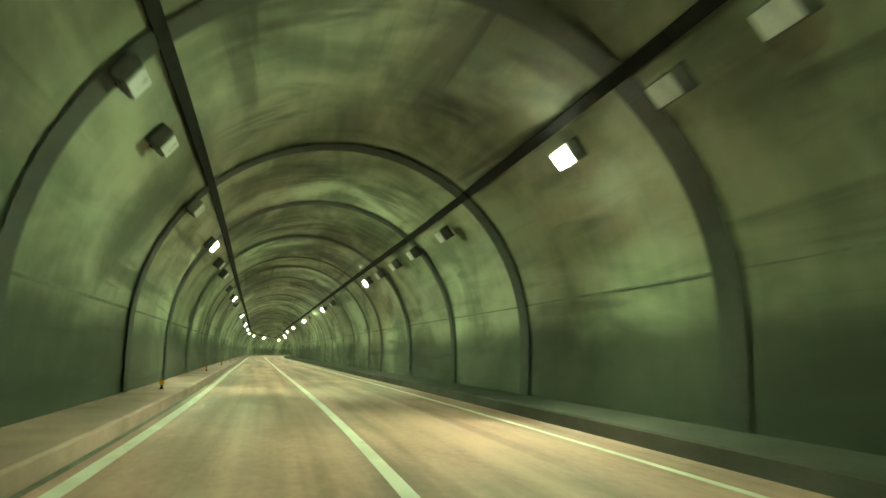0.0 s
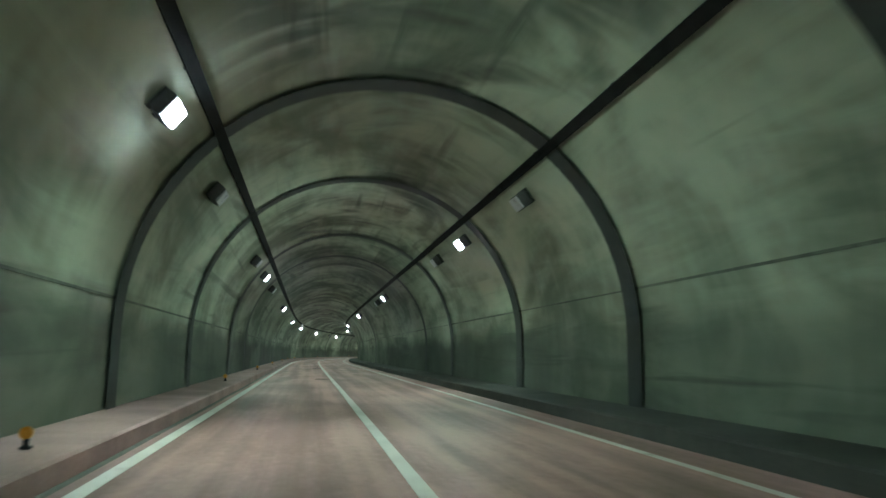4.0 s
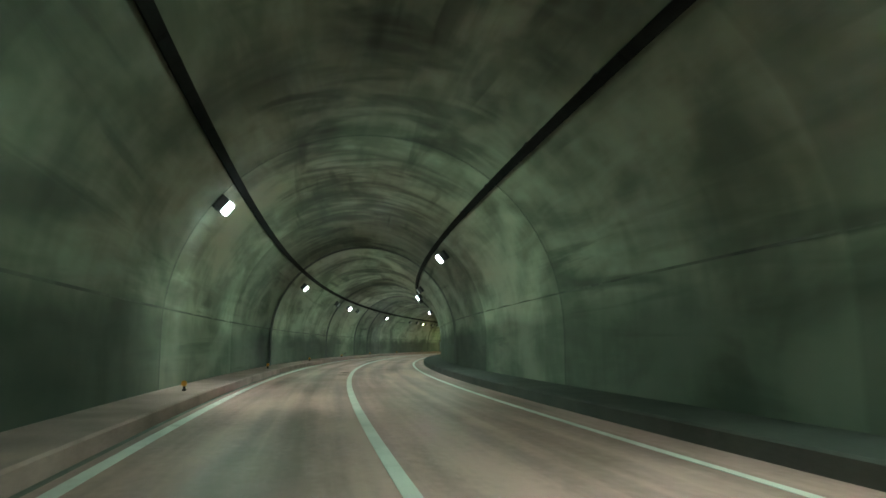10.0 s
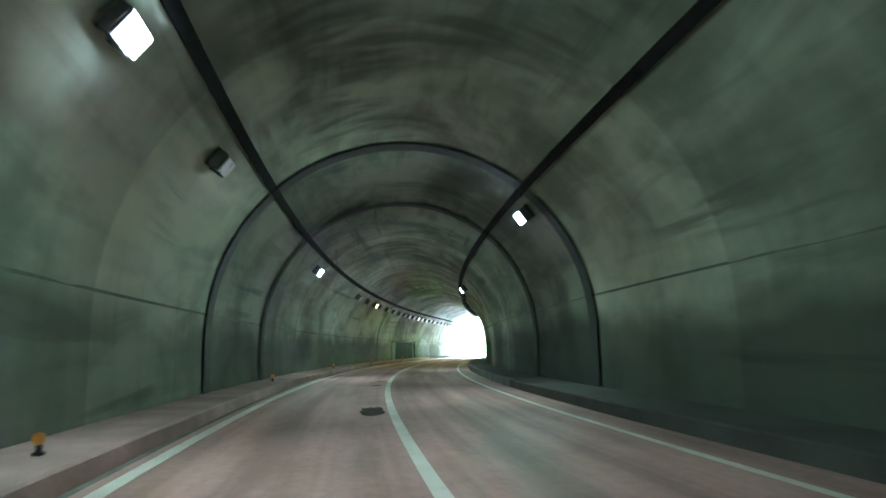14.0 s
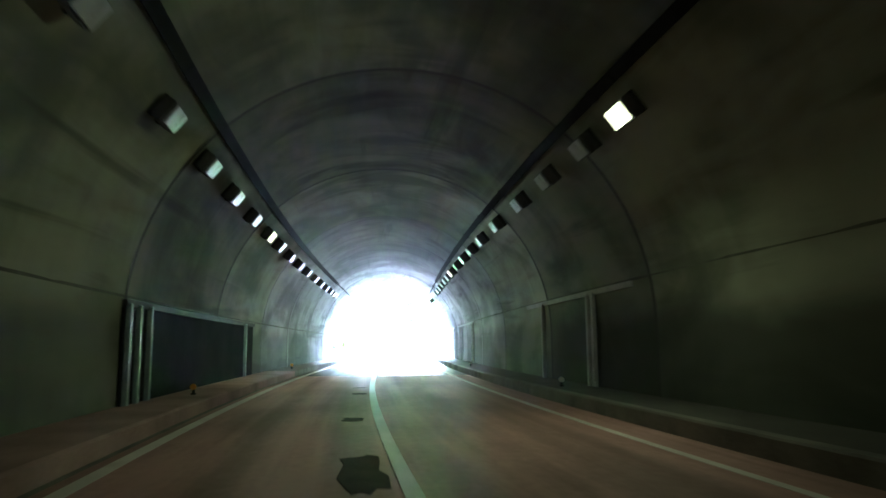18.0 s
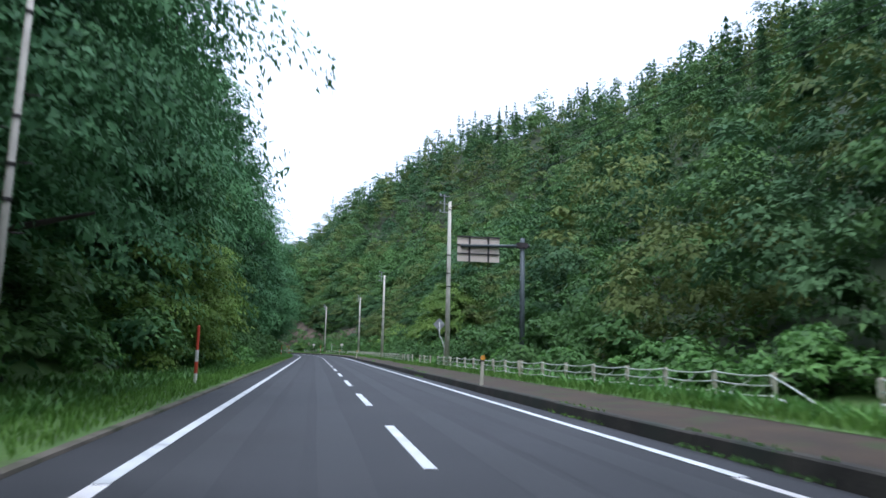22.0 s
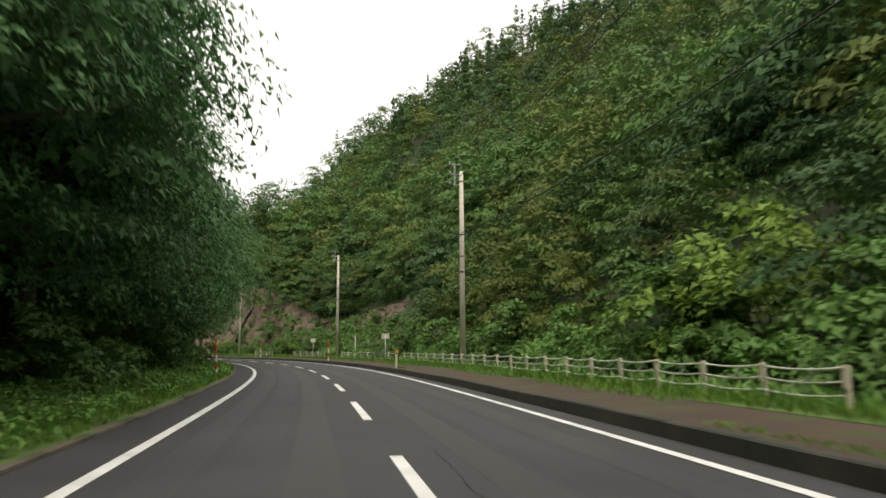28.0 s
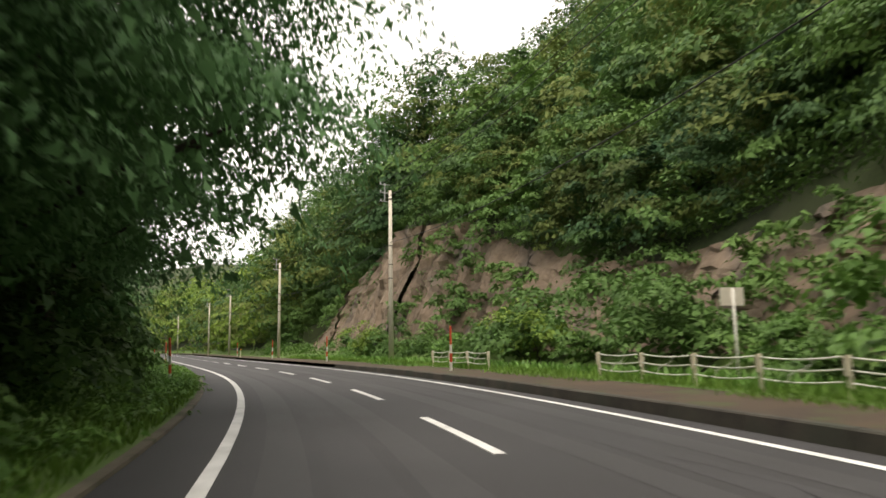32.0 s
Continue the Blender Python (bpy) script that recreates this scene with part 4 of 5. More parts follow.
def utility_pole(s, u, z, h, r0=0.17, r1=0.10, arm=True, label="tall pale concrete utility pole beside the footpath", lean=0.0):
    p = empty("utility_pole", on_road(s, u, z, lean=lean), label, "utility pole", group="utility poles")
    put("pole", tube_mesh("pole", [(0, 0, -0.3), (0, 0, h * 0.5), (0, 0, h)], [r0, (r0 + r1) / 2, r1], M_POLE, 14), p)
    for k, zz in enumerate((h * 0.48, h * 0.56, h * 0.67, h - 0.55)):
        rr = r0 + (r1 - r0) * zz / h + 0.012
        bm = bmesh.new()
        bmesh.ops.create_cone(bm, cap_ends=True, segments=14, radius1=rr, radius2=rr, depth=0.06, matrix=pose(0, 0, zz))
        part("band", bm, M_DARKSTEEL, p)
    for k in range(7):
        zz = 2.2 + k * (h - 3) / 7
        sx = 1 if k % 2 else -1
        put("step_bolt", tube_mesh("step_bolt", [(sx * 0.1, 0, zz), (sx * 0.3, 0, zz)], 0.011, M_DARKSTEEL, 5), p)
    if arm:
        part("bracket", box_bm(-0.40, -0.32, -0.03, 0.03, h - 0.75, h + 0.45, 0.005), M_INSUL, p, "grey steel wire bracket")
        for zz in (h - 0.7, h - 0.15, h + 0.38):
            arm_ob = put("bracket_arm", tube_mesh("bracket_arm", [(0, 0, zz - 0.02), (-0.66, 0, zz)], 0.025, M_INSUL, 6), p)
            bm = bmesh.new()
            bmesh.ops.create_cone(bm, cap_ends=True, segments=10, radius1=0.055, radius2=0.03, depth=0.16, matrix=pose(-0.62, 0, zz + 0.08))
            part("insulator", bm, M_INSUL, arm_ob)
    return p


POLES = [(377.1, 6.9, 0.3, 10.6), (418.2, 6.7, 0.25, 10.0), (460.2, 7.2, 0.25, 10.35), (497.2, 7.6, 0.3, 10.65), (533.5, 7.35, 0.3, 10.7), (565, 6.4, 0.3, 9.6), (605, 6.4, 0.3, 9.6), (634, 6.0, 0.3, 9.6), (690, 6.8, 0.3, 9.6)]
for row in POLES:
    utility_pole(*row)
utility_pole(344.0, -5.9, 0.15, 6.7, 0.07, 0.045, False, "slim grey pole among the verge plants", 0.5)


def wire(pa, pb, sag, r=0.012):
    a, b = Vector(pa), Vector(pb)
    pts = [a.lerp(b, t) - Vector((0, 0, sag * 4 * t * (1 - t))) for t in np.linspace(0, 1, 13)]
    put("power_line", tube_mesh("power_line", pts, r, M_WIRE, 5), label="black overhead wire between utility poles", category="wire", group="overhead wires")


tops = [(312.0, 34.0, 19.0)] + [(s, u - 0.62, z + h) for s, u, z, h in POLES]
for i in range(len(tops) - 1):
    for dz in (-0.7, -0.15, 0.38):
        sa, ua, za = tops[i]
        sb, ub, zb = tops[i + 1]
        wire(spot(sa, ua, za + dz), spot(sb, ub, zb + dz), 0.7, 0.014)
    if i:
        wire(spot(tops[i][0], tops[i][1] + 0.6, tops[i][2] - 3.3), spot(tops[i + 1][0], tops[i + 1][1] + 0.6, tops[i + 1][2] - 3.3), 0.8, 0.02)

# direction sign seen from behind
sg = empty("overhead_sign", on_road(365.3, 8.3, 0.2), "back of a large road sign on a grey cantilever post", "road sign")
put("post", tube_mesh("post", [(0, 0, -0.2), (0, 0, 6.55)], [0.13, 0.11], M_STEEL, 14), sg, label="tall grey steel post")
put("arm", tube_mesh("arm", [(0.35, 0, 6.18), (-3.0, 0, 6.05)], [0.085, 0.07], M_STEEL, 12), sg)
part("arm_clamp", box_bm(-0.30, 0.22, -0.16, 0.16, 6.05, 6.32, 0.02), M_DARKSTEEL, sg)
for r_ in range(3):
    for c_ in range(3):
        x0 = [-3.18, -2.58, -1.66][c_]
        x1 = [-2.60, -1.68, -1.10][c_]
        part("sign_panel", box_bm(x0 + 0.012, x1 - 0.012, 0.10, 0.13, 5.32 + r_ * 0.405 + 0.012, 5.32 + (r_ + 1) * 0.405 - 0.012, 0.004), M_SIGNBACK, sg, "cream back of a sign panel")
for zz in (5.70, 6.12, 6.52):
    part("rail", box_bm(-3.2, -1.08, 0.055, 0.10, zz - 0.03, zz + 0.03), M_DARKSTEEL, sg)
for xx in (-2.59, -1.67):
    part("upright", box_bm(xx - 0.04, xx + 0.04, 0.03, 0.075, 5.30, 6.56), M_DARKSTEEL, sg)

# warning sign on a bent post beside the pole, from behind
ws = empty("warning_sign", on_road(377.7, 6.62, 0.28), "diamond warning sign seen from behind on a bent pale post", "road sign")
put("post", tube_mesh("post", [(0.22, 0, -0.2), (0.22, 0, 1.2), (0.05, 0, 1.75), (-0.12, 0, 2.0), (-0.14, 0, 2.9)], 0.035, M_WHITE, 10), ws)
bm = box_bm(-0.28, 0.28, -0.008, 0.008, -0.28, 0.28, 0.0)
bmesh.ops.transform(bm, matrix=pose(-0.14, 0.05, 2.72, 0, 45, 0), verts=bm.verts)
part("plate", bm, M_INSUL, ws, "grey diamond plate")
for zz in (2.5, 2.9):
    part("clip", box_bm(-0.2, -0.08, -0.03, 0.05, zz - 0.02, zz + 0.02), M_DARKSTEEL, ws)
for s, u in ((478.6, 6.95), (504.5, 7.2), (487.2, 6.6)):
    bs = empty("small_sign", on_road(s, u, 0.3), "small square sign plate on a thin pale post", "road sign", group="small signs")
    put("post", tube_mesh("post", [(0, 0, -0.2), (0, 0, 2.1)], 0.03, M_WHITE, 8), bs)
    if s != 487.2:
        part("plate", box_bm(-0.30, 0.30, 0.03, 0.045, 1.72, 2.12, 0.004), M_POLE, bs)


# ---- fence along the footpath ----
def fence_run(s0, s1, ua, ub):
    """Posts every 2 m with three sagging rails and an S-shaped ornament in each bay."""
    run = empty("path_fence", pose(0, 0, 0), "cream path fence with sagging rails and curled ornaments", "fence", group="path fences")
    n = max(1, int(round((s1 - s0) / 2.0)))
    d = (s1 - s0) / n
    rng = random.Random(int(s0))
    for i in range(n + 1):
        s = s0 + i * d
        u = ua + (ub - ua) * i / n
        m = on_road(s, u, 0.2, turn=rng.uniform(-3, 3), lean=rng.uniform(-2, 2))
        put("post_plate", FENCE_PLATE, put("post", FENCE_POST, run, m))
        if i < n:
            mid = on_road(s + d / 2, u + (ub - ua) * 0.5 / n, 0.2, turn=-math.degrees((ub - ua) / (s1 - s0)))
            t = rng.uniform(-1.2, 1.2)
            for me in FENCE_RAILS:
                put("rail", me, run, mid @ pose(0, 0, 0, t, 0, 0))
            put("ornament", FENCE_CURL, run, mid @ pose(0, 0, 0, t, 0, 0))


bm = box_bm(-0.036, 0.036, -0.038, 0.038, -0.3, 0.80, 0.012)
FENCE_POST = bpy.data.meshes.new("post")
bm.to_mesh(FENCE_POST)
bm.free()
FENCE_POST.materials.append(M_FENCE)
bm = box_bm(-0.064, -0.036, -0.055, 0.055, 0.44, 0.78, 0.006)
FENCE_PLATE = bpy.data.meshes.new("post_plate")
bm.to_mesh(FENCE_PLATE)
bm.free()
FENCE_PLATE.materials.append(M_FENCE)
FENCE_RAILS = [tube_mesh("rail", [(-0.06, y, z - 0.05 * (1 - (y / 1.0) ** 2)) for y in np.linspace(-0.99, 0.99, 7)], 0.019, M_RAIL, 6) for z in (0.33, 0.54, 0.75)]
FENCE_CURL = tube_mesh("ornament", [(-0.06, -0.36, 0.73), (-0.06, -0.31, 0.62), (-0.06, -0.14, 0.53), (-0.06, 0.08, 0.49), (-0.06, 0.25, 0.42), (-0.06, 0.33, 0.28)], 0.016, M_RAIL, 6)
for row in ((337.6, 343.6, 8.3, 8.3), (346.4, 360.0, 8.2, 6.75), (360.2, 378.0, 6.7, 6.5), (381.2, 386.0, 6.5, 6.5), (391.2, 396.0, 6.65, 6.6), (397.2, 432.0, 6.6, 6.8), (434.0, 474.0, 6.9, 7.2), (476.0, 493.0, 7.1, 6.9),
            (499.0, 509.5, 6.8, 6.6), (517.5, 524.0, 6.4, 6.4)):
    fence_run(*row)


rail = empty("loose_rail", on_road(345.2, 8.0, 0.2), "bent fence rail hanging to the ground from the end post", "fence rail")
put("upper_rail", tube_mesh("upper_rail", [(0.08, 1.2, 0.74), (0.04, 0.4, 0.5), (-0.05, -0.5, 0.2), (-0.12, -1.1, 0.08)], 0.019, M_RAIL, 6), rail)
put("lower_rail", tube_mesh("lower_rail", [(0.08, 1.2, 0.32), (-0.02, 0.2, 0.16), (-0.25, -0.7, 0.05)], 0.019, M_RAIL, 6), rail)

# ---- plants ----
RNG = np.random.default_rng(7)


def leaves(centres, radii, weights, n, size, rng=RNG, aspect=0.6, tri=True, heart=None):
    """n leaves lying in flat drooping sprays over the given pads; (n, 3 or 4, 3). heart: height of the crown's middle, from which they face outward."""
    w = np.asarray(weights, float)
    idx = rng.choice(len(centres), n, p=w / w.sum())
    a = rng.random(n) * 2 * math.pi
    lobe = rng.random(len(centres)) * 6.3
    d = rng.random(n) ** 0.72 * (1 + 0.22 * np.sin(3 * a + lobe[idx]) + 0.12 * np.sin(7 * a + 2 * lobe[idx]))
    d = np.minimum(d, 1.06 + 0.04 * rng.random(n))
    rad = radii[idx]
    off = np.stack([np.cos(a) * d * rad[:, 0], np.sin(a) * d * rad[:, 1], np.zeros(n)], 1)
    out = centres[:, :2] / (np.linalg.norm(centres[:, :2], axis=1)[:, None] + 0.3)
    lift = np.sqrt(np.clip(1.05 - np.minimum(d, 1.0) ** 2, 0, 1)) - 0.25
    off[:, 2] = rad[:, 2] * (lift + 0.28 * rng.normal(size=n)) - 0.30 * (off[:, :2] * out[idx]).sum(1)
    pos = centres[idx] + off
    nrm = np.stack([np.cos(a) * d * 0.5, np.sin(a) * d * 0.5, np.ones(n)], 1)
    nrm[:, :2] += 0.35 * out[idx]
    if heart is not None:
        away = pos - np.array([0, 0, heart])
        nrm = 0.75 * nrm + 0.55 * away / (np.linalg.norm(away, axis=1)[:, None] + 0.2)
    nrm += 0.42 * rng.normal(size=(n, 3))
    nrm /= np.linalg.norm(nrm, axis=1)[:, None]
    ax = np.stack([np.cos(a), np.sin(a), -0.4 * d], 1) + 0.6 * rng.normal(size=(n, 3))
    ax -= (ax * nrm).sum(1)[:, None] * nrm
    ax /= np.linalg.norm(ax, axis=1)[:, None] + 1e-9
    side = np.cross(nrm, ax)
    ln = size * (0.6 + 0.8 * rng.random(n))[:, None]
    wd = ln * aspect
    sag = np.zeros((n, 3))
    sag[:, 2] = -0.2 * ln[:, 0]
    if tri:
        return np.stack([pos - ax * ln * 0.5 - side * wd * 0.5, pos - ax * ln * 0.4 + side * wd * 0.5, pos + ax * ln * 0.6 + sag], 1)
    return np.stack([pos - ax * ln * 0.5, pos + side * wd * 0.5, pos + ax * ln * 0.5 + sag, pos - side * wd * 0.5], 1)


def crown_blobs(h, r, base, n, rng, flat=0.3):
    """Centres and radii of the flat leaf pads that make up a crown."""
    t = np.sort(rng.random(n)) ** 0.9
    z = base + (h - base) * t
    prof = np.sin(np.clip(0.12 + 0.88 * t, 0, 1) ** 0.8 * math.pi) ** 0.7 * 0.85 + 0.12
    ang = rng.random(n) * 2 * math.pi + np.arange(n) * 2.4
    shell = np.where(rng.random(n) < 0.7, 0.55 + 0.4 * rng.random(n), 0.5 * rng.random(n))
    dist = r * prof * shell
    c = np.stack([np.cos(ang) * dist, np.sin(ang) * dist, z], 1)
    rr = r * (0.24 + 0.20 * rng.random(n)) * (0.65 + 0.5 * prof)
    return c, np.stack([rr * (0.85 + 0.3 * rng.random(n)), rr, rr * flat * (0.8 + 0.6 * rng.random(n))], 1)


def broadleaf_parts(name, h, r, base, nblob, nleaf, size, mat, seed, flat=0.3, tri=True):
    rng = np.random.default_rng(seed)
    c, rad = crown_blobs(h, r, base, nblob, rng, flat)
    crown = quads_of("crown", leaves(c, rad, rad[:, 0] ** 2, nleaf, size, rng=rng, aspect=0.75, tri=tri, heart=0.5 * (h + base)), mat)
    bend = rng.normal(size=(5, 2)) * 0.12 * r
    bend[0] = 0
    zs = np.linspace(-0.3, h * 0.86, 5)
    tr = [(bend[i, 0] * i / 4, bend[i, 1] * i / 4, zs[i]) for i in range(5)]
    verts_trunk = tube_mesh("trunk", tr, [h * 0.02, h * 0.016, h * 0.012, h * 0.008, h * 0.003], M_BARK, 9)
    limbs = []
    for i in rng.choice(nblob, min(20 if nblob > 60 else 11, nblob), replace=False):
        z0 = max(base * 0.6, c[i, 2] * 0.62)
        limbs.append(tube_mesh("limb", [(0, 0, z0), tuple(c[i] * np.array([0.5, 0.5, 1]) * np.array([1, 1, 0.86])), tuple(c[i])], [h * 0.008, h * 0.005, h * 0.002], M_BARK, 6))
    return crown, verts_trunk, limbs


def tree_from(parts_, m, label, name="broadleaf_tree", group="roadside trees"):
    t = empty(name, m, label, "tree", group)
    put("crown", parts_[0], t)
    trunk = put("trunk", parts_[1], t)
    for l in parts_[2]:
        put("limb", l, trunk)
    return t


def cedar_leaves(h, r, n, size, rng):
    """Quads of a narrow conifer in drooping tiers."""
    t = rng.random(n) ** 0.75
    tiers = max(7, int(h * 0.9))
    tq = (np.floor(t * tiers) + rng.random(n) * 0.55) / tiers
    rr = r * (1 - tq) ** 0.8 * (0.35 + 0.65 * np.sqrt(rng.random(n))) * (0.75 + 0.35 * np.sin(tq * 47 + rng.random() * 6))
    rr = np.abs(rr)
    ang = rng.random(n) * 2 * math.pi
    pos = np.stack([np.cos(ang) * rr, np.sin(ang) * rr, h * (0.10 + 0.90 * tq) - rr * 0.35], 1)
    out = np.stack([np.cos(ang), np.sin(ang), -0.45 + 0.3 * rng.normal(size=n)], 1)
    side = np.stack([-np.sin(ang), np.cos(ang), 0.4 * rng.normal(size=n)], 1)
    ln = size * (0.6 + 0.8 * rng.random(n))[:, None]
    return np.stack([pos - out * ln * 0.5 + side * ln * 0.27, pos - out * ln * 0.4 - side * ln * 0.27, pos + out * ln * 0.6], 1)


# ---- rock face beside the bend ----
def rock_face(s0, s1, top, base_u, seed, label):
    """A leaning face of bare rock in slabs that stand a little before or behind each other; top gives its crest."""
    rng = np.random.default_rng(seed)
    root = empty("rock_face", pose(0, 0, 0), label, "rock")
    cuts = [s0]
    while cuts[-1] < s1 - 5:
        cuts.append(cuts[-1] + 3.5 + 4.5 * rng.random())
    cuts[-1] = s1
    tt = np.linspace(0, 1, 23)
    for a, b in zip(cuts[:-1], cuts[1:]):
        shift, lean = rng.normal() * 0.12, rng.normal() * 0.25
        ss = np.linspace(a - 0.15, b + 0.15, max(5, int((b - a) / 0.4)))
        S, V = np.meshgrid(ss, tt, indexing="ij")
        S = S + (V - 0.5) * lean
        hi = np.interp(S, *top)
        rough = np.zeros_like(S)
        for i in range(S.shape[0]):
            for j in range(S.shape[1]):
                p = Vector((S[i, j] * 0.55, V[i, j] * 3.1, seed * 3.7))
                ridge = 1 - abs(noise.noise(p * 3.3)) * 2
                rough[i, j] = noise.noise(p) * 0.9 + noise.noise(p * 2.6) * 0.45 + 0.28 * ridge + noise.noise(p * 9.0) * 0.16
        U = base_u + shift + 5.0 * V ** 0.9 + rough * (0.5 + 0.8 * V)
        Z = -0.4 + (hi + 0.4) * V + 0.35 * rough
        pts = spots(S.ravel(), U.ravel(), Z.ravel())
        m = len(tt)
        f = [(i * m + j, (i + 1) * m + j, (i + 1) * m + j + 1, i * m + j + 1) for i in range(len(ss) - 1) for j in range(m - 1)]
        put("rock_slab", mesh_of("rock_slab", pts, f, M_ROCK), root)


rock_face(514, 588, (CREST_S, CREST_Z), 11.6, 1, "bare brown rock slope above the bend")
rock_face(486, 514, (CREST_S, CREST_Z), 11.8, 2, "grey-brown cracked rock face among bushes")

# ---- trees on the left, kinds shared between copies ----
BIG = [
    broadleaf_parts("t", 15.5, 6.2, 2.2, 130, 68000, 0.152, M_LEAF_DARK, 11, 0.3),
    broadleaf_parts("t", 17.5, 6.4, 2.8, 135, 68000, 0.152, M_LEAF_DARK, 14, 0.3),
]
TALL = [
    broadleaf_parts("t", 23.0, 5.6, 4.0, 120, 18000, 0.26, M_LEAF_DARK, 17, 0.34),
    broadleaf_parts("t", 25.0, 5.4, 5.0, 120, 18000, 0.26, M_LEAF_DARK, 18, 0.34),
]
MID = [
    broadleaf_parts("t", 12.0, 5.0, 0.8, 60, 12000, 0.24, M_LEAF_DARK, 12),
    broadleaf_parts("t", 10.0, 4.6, 0.4, 56, 12000, 0.23, M_LEAF, 13),
    broadleaf_parts("t", 13.5, 4.8, 1.0, 60, 12000, 0.24, M_LEAF_DARK, 15),
]


def ground_at(s, u):
    return float(land(np.array(float(s)), np.array(float(u))))


rr_ = random.Random(5)
s_ = 340.0
while s_ < 600:
    u = -rr_.uniform(10.6, 13.2)
    tree_from(MID[rr_.randrange(3)], on_road(s_, u, ground_at(s_, u) - 0.4, turn=rr_.uniform(0, 360)) @ Matrix.Scale(rr_.uniform(0.85, 1.2), 4),
              "dense dark green broadleaf tree on the slope")
    s_ += rr_.uniform(5.6, 7.8) if s_ < 500 else rr_.uniform(9, 12)
# trees whose limbs hang over the road's edge
for s, u, k, sc in ((348.5, -10.0, 1, 1.08), (364.0, -12.4, 0, 1.1), (439.0, -10.0, 0, 1.0), (448.0, -10.2, 1, 0.85), (457.0, -10.3, 0, 0.95), (470.0, -9.8, 1, 1.0), (480.0, -9.5, 0, 1.0), (490.0, -9.3, 1, 1.06), (498.0, -9.4, 0, 1.08), (506.0, -7.9, 0, 1.1),
                    (515.0, -8.8, 1, 1.0)):
    tree_from(BIG[k], on_road(s, u, 0.3, turn=rr_.uniform(0, 360)) @ Matrix.Scale(sc, 4), "tall dark tree with limbs hanging over the road edge")
# tall trees that close the left side of the valley
for s, u, k, sc in ((358, -13, 0, 0.95), (368, -12.5, 1, 0.95), (378, -12, 0, 1.0), (388, -11.6, 1, 0.95), (398, -11.4, 0, 1.0), (408, -11.2, 1, 0.92), (418, -11.0, 0, 0.95), (428, -11.2, 1, 0.9), (438, -11.4, 0, 0.95),
                    (446, -8.9, 0, 0.97), (456, -9.6, 1, 0.9), (463, -11.8, 0, 0.85), (473, -12, 1, 0.82), (484, -12.8, 0, 0.8), (508, -13.2, 1, 0.78), (517, -13.2, 0, 0.76), (498, -15, 0, 0.9), (524, -10.2, 0, 0.7), (533, -10.2, 1, 0.66), (543, -10.4, 0, 0.68), (553, -10.6, 1, 0.64)):
    tree_from(TALL[k], on_road(s, u, ground_at(s, u) - 0.5, turn=rr_.uniform(0, 360)) @ Matrix.Scale(sc, 4), "very tall dark broadleaf tree in the dense roadside wood", "tall_tree")
# cedars on the left shoulder of the valley
for i, (s, u, h) in enumerate(((352, -16, 25), (360, -15.5, 26), (366, -15, 26), (374, -15.5, 27), (384, -15.5, 26), (393, -14.5, 26), (403, -14.6, 27), (413, -15, 27), (423, -14.6, 26), (433, -15, 25), (442, -16, 25))):
    rng = np.random.default_rng(60 + i)
    t = empty("cedar_tree", on_road(s, u, ground_at(s, u) - 0.5), "tall dark cedar rising above the roadside trees", "tree", "tall cedars")
    put("crown", quads_of("crown", cedar_leaves(h, h * 0.17, 6000, 0.62, rng), M_CEDAR), t)
    put("trunk", tube_mesh("trunk", [(0, 0, -0.3), (0, 0, h * 0.5), (0, 0, h * 0.97)], [h * 0.013, h * 0.009, 0.02], M_BARK, 8), t)


def forest(name, area, count, hr, leaf_n, size, mat, seed, label, cedar=0.0, keep=None):
    """A wood of many trees as one piece of stuff. area: s0, s1, u0, u1."""
    rng = np.random.default_rng(seed)
    out, coni, tone = [], [], []
    s0, s1, u0, u1 = area
    # one tree in every cell of a loose grid, so that no bare gaps are left
    cols = max(1, round(math.sqrt(count * (u1 - u0) / (s1 - s0))))
    rows = max(1, round(count / cols))
    i, j = np.meshgrid(np.arange(rows), np.arange(cols), indexing="ij")
    ss = s0 + (s1 - s0) * (i.ravel() + 0.5 * (j.ravel() % 2) + 0.9 * rng.random(i.size) - 0.2) / rows
    uu = u0 + (u1 - u0) * (j.ravel() + rng.random(i.size)) / cols
    for s, u in zip(ss, uu):
        if keep is not None and not keep(s, u):
            continue
        z = float(land(np.array(s), np.array(u))) - 0.6
        h = hr[0] + (hr[1] - hr[0]) * rng.random()
        base = np.array(spot(s, u, z))
        if rng.random() < (max(cedar, 0.5) if 20 < u < 90 and s < 425 else cedar):
            coni.append(cedar_leaves(h * 1.25, h * 0.23, int(leaf_n * 1.1), size * 0.9, rng) + base)
        else:
            r = h * (0.34 + 0.16 * rng.random())
            c, rad = crown_blobs(h, r, h * 0.08, 26, rng, 0.38)
            out.append(leaves(c, rad, rad[:, 0] ** 2, leaf_n, size, rng=rng, aspect=0.8, heart=h * 0.5) + base)
            tone.append(np.full(len(out[-1]), rng.choice(3, p=[0.5, 0.2, 0.3]), dtype=np.int32))
    if out:
        me = quads_of(name, np.concatenate(out), mat)
        me.materials.append(M_HILL_WARM if mat is not M_LEAF_DARK else M_LEAF)
        me.materials.append(M_HILL_DARK if mat is not M_LEAF_DARK else M_LEAF_DARK)
        me.polygons.foreach_set("material_index", np.concatenate(tone))
        put(name, me, label=label, category="forest", kind="stuff")
    if coni:
        put(name + "_conifers", quads_of(name, np.concatenate(coni), M_HILL_DARK), label="dark cedars standing in the hillside wood", category="forest", kind="stuff")


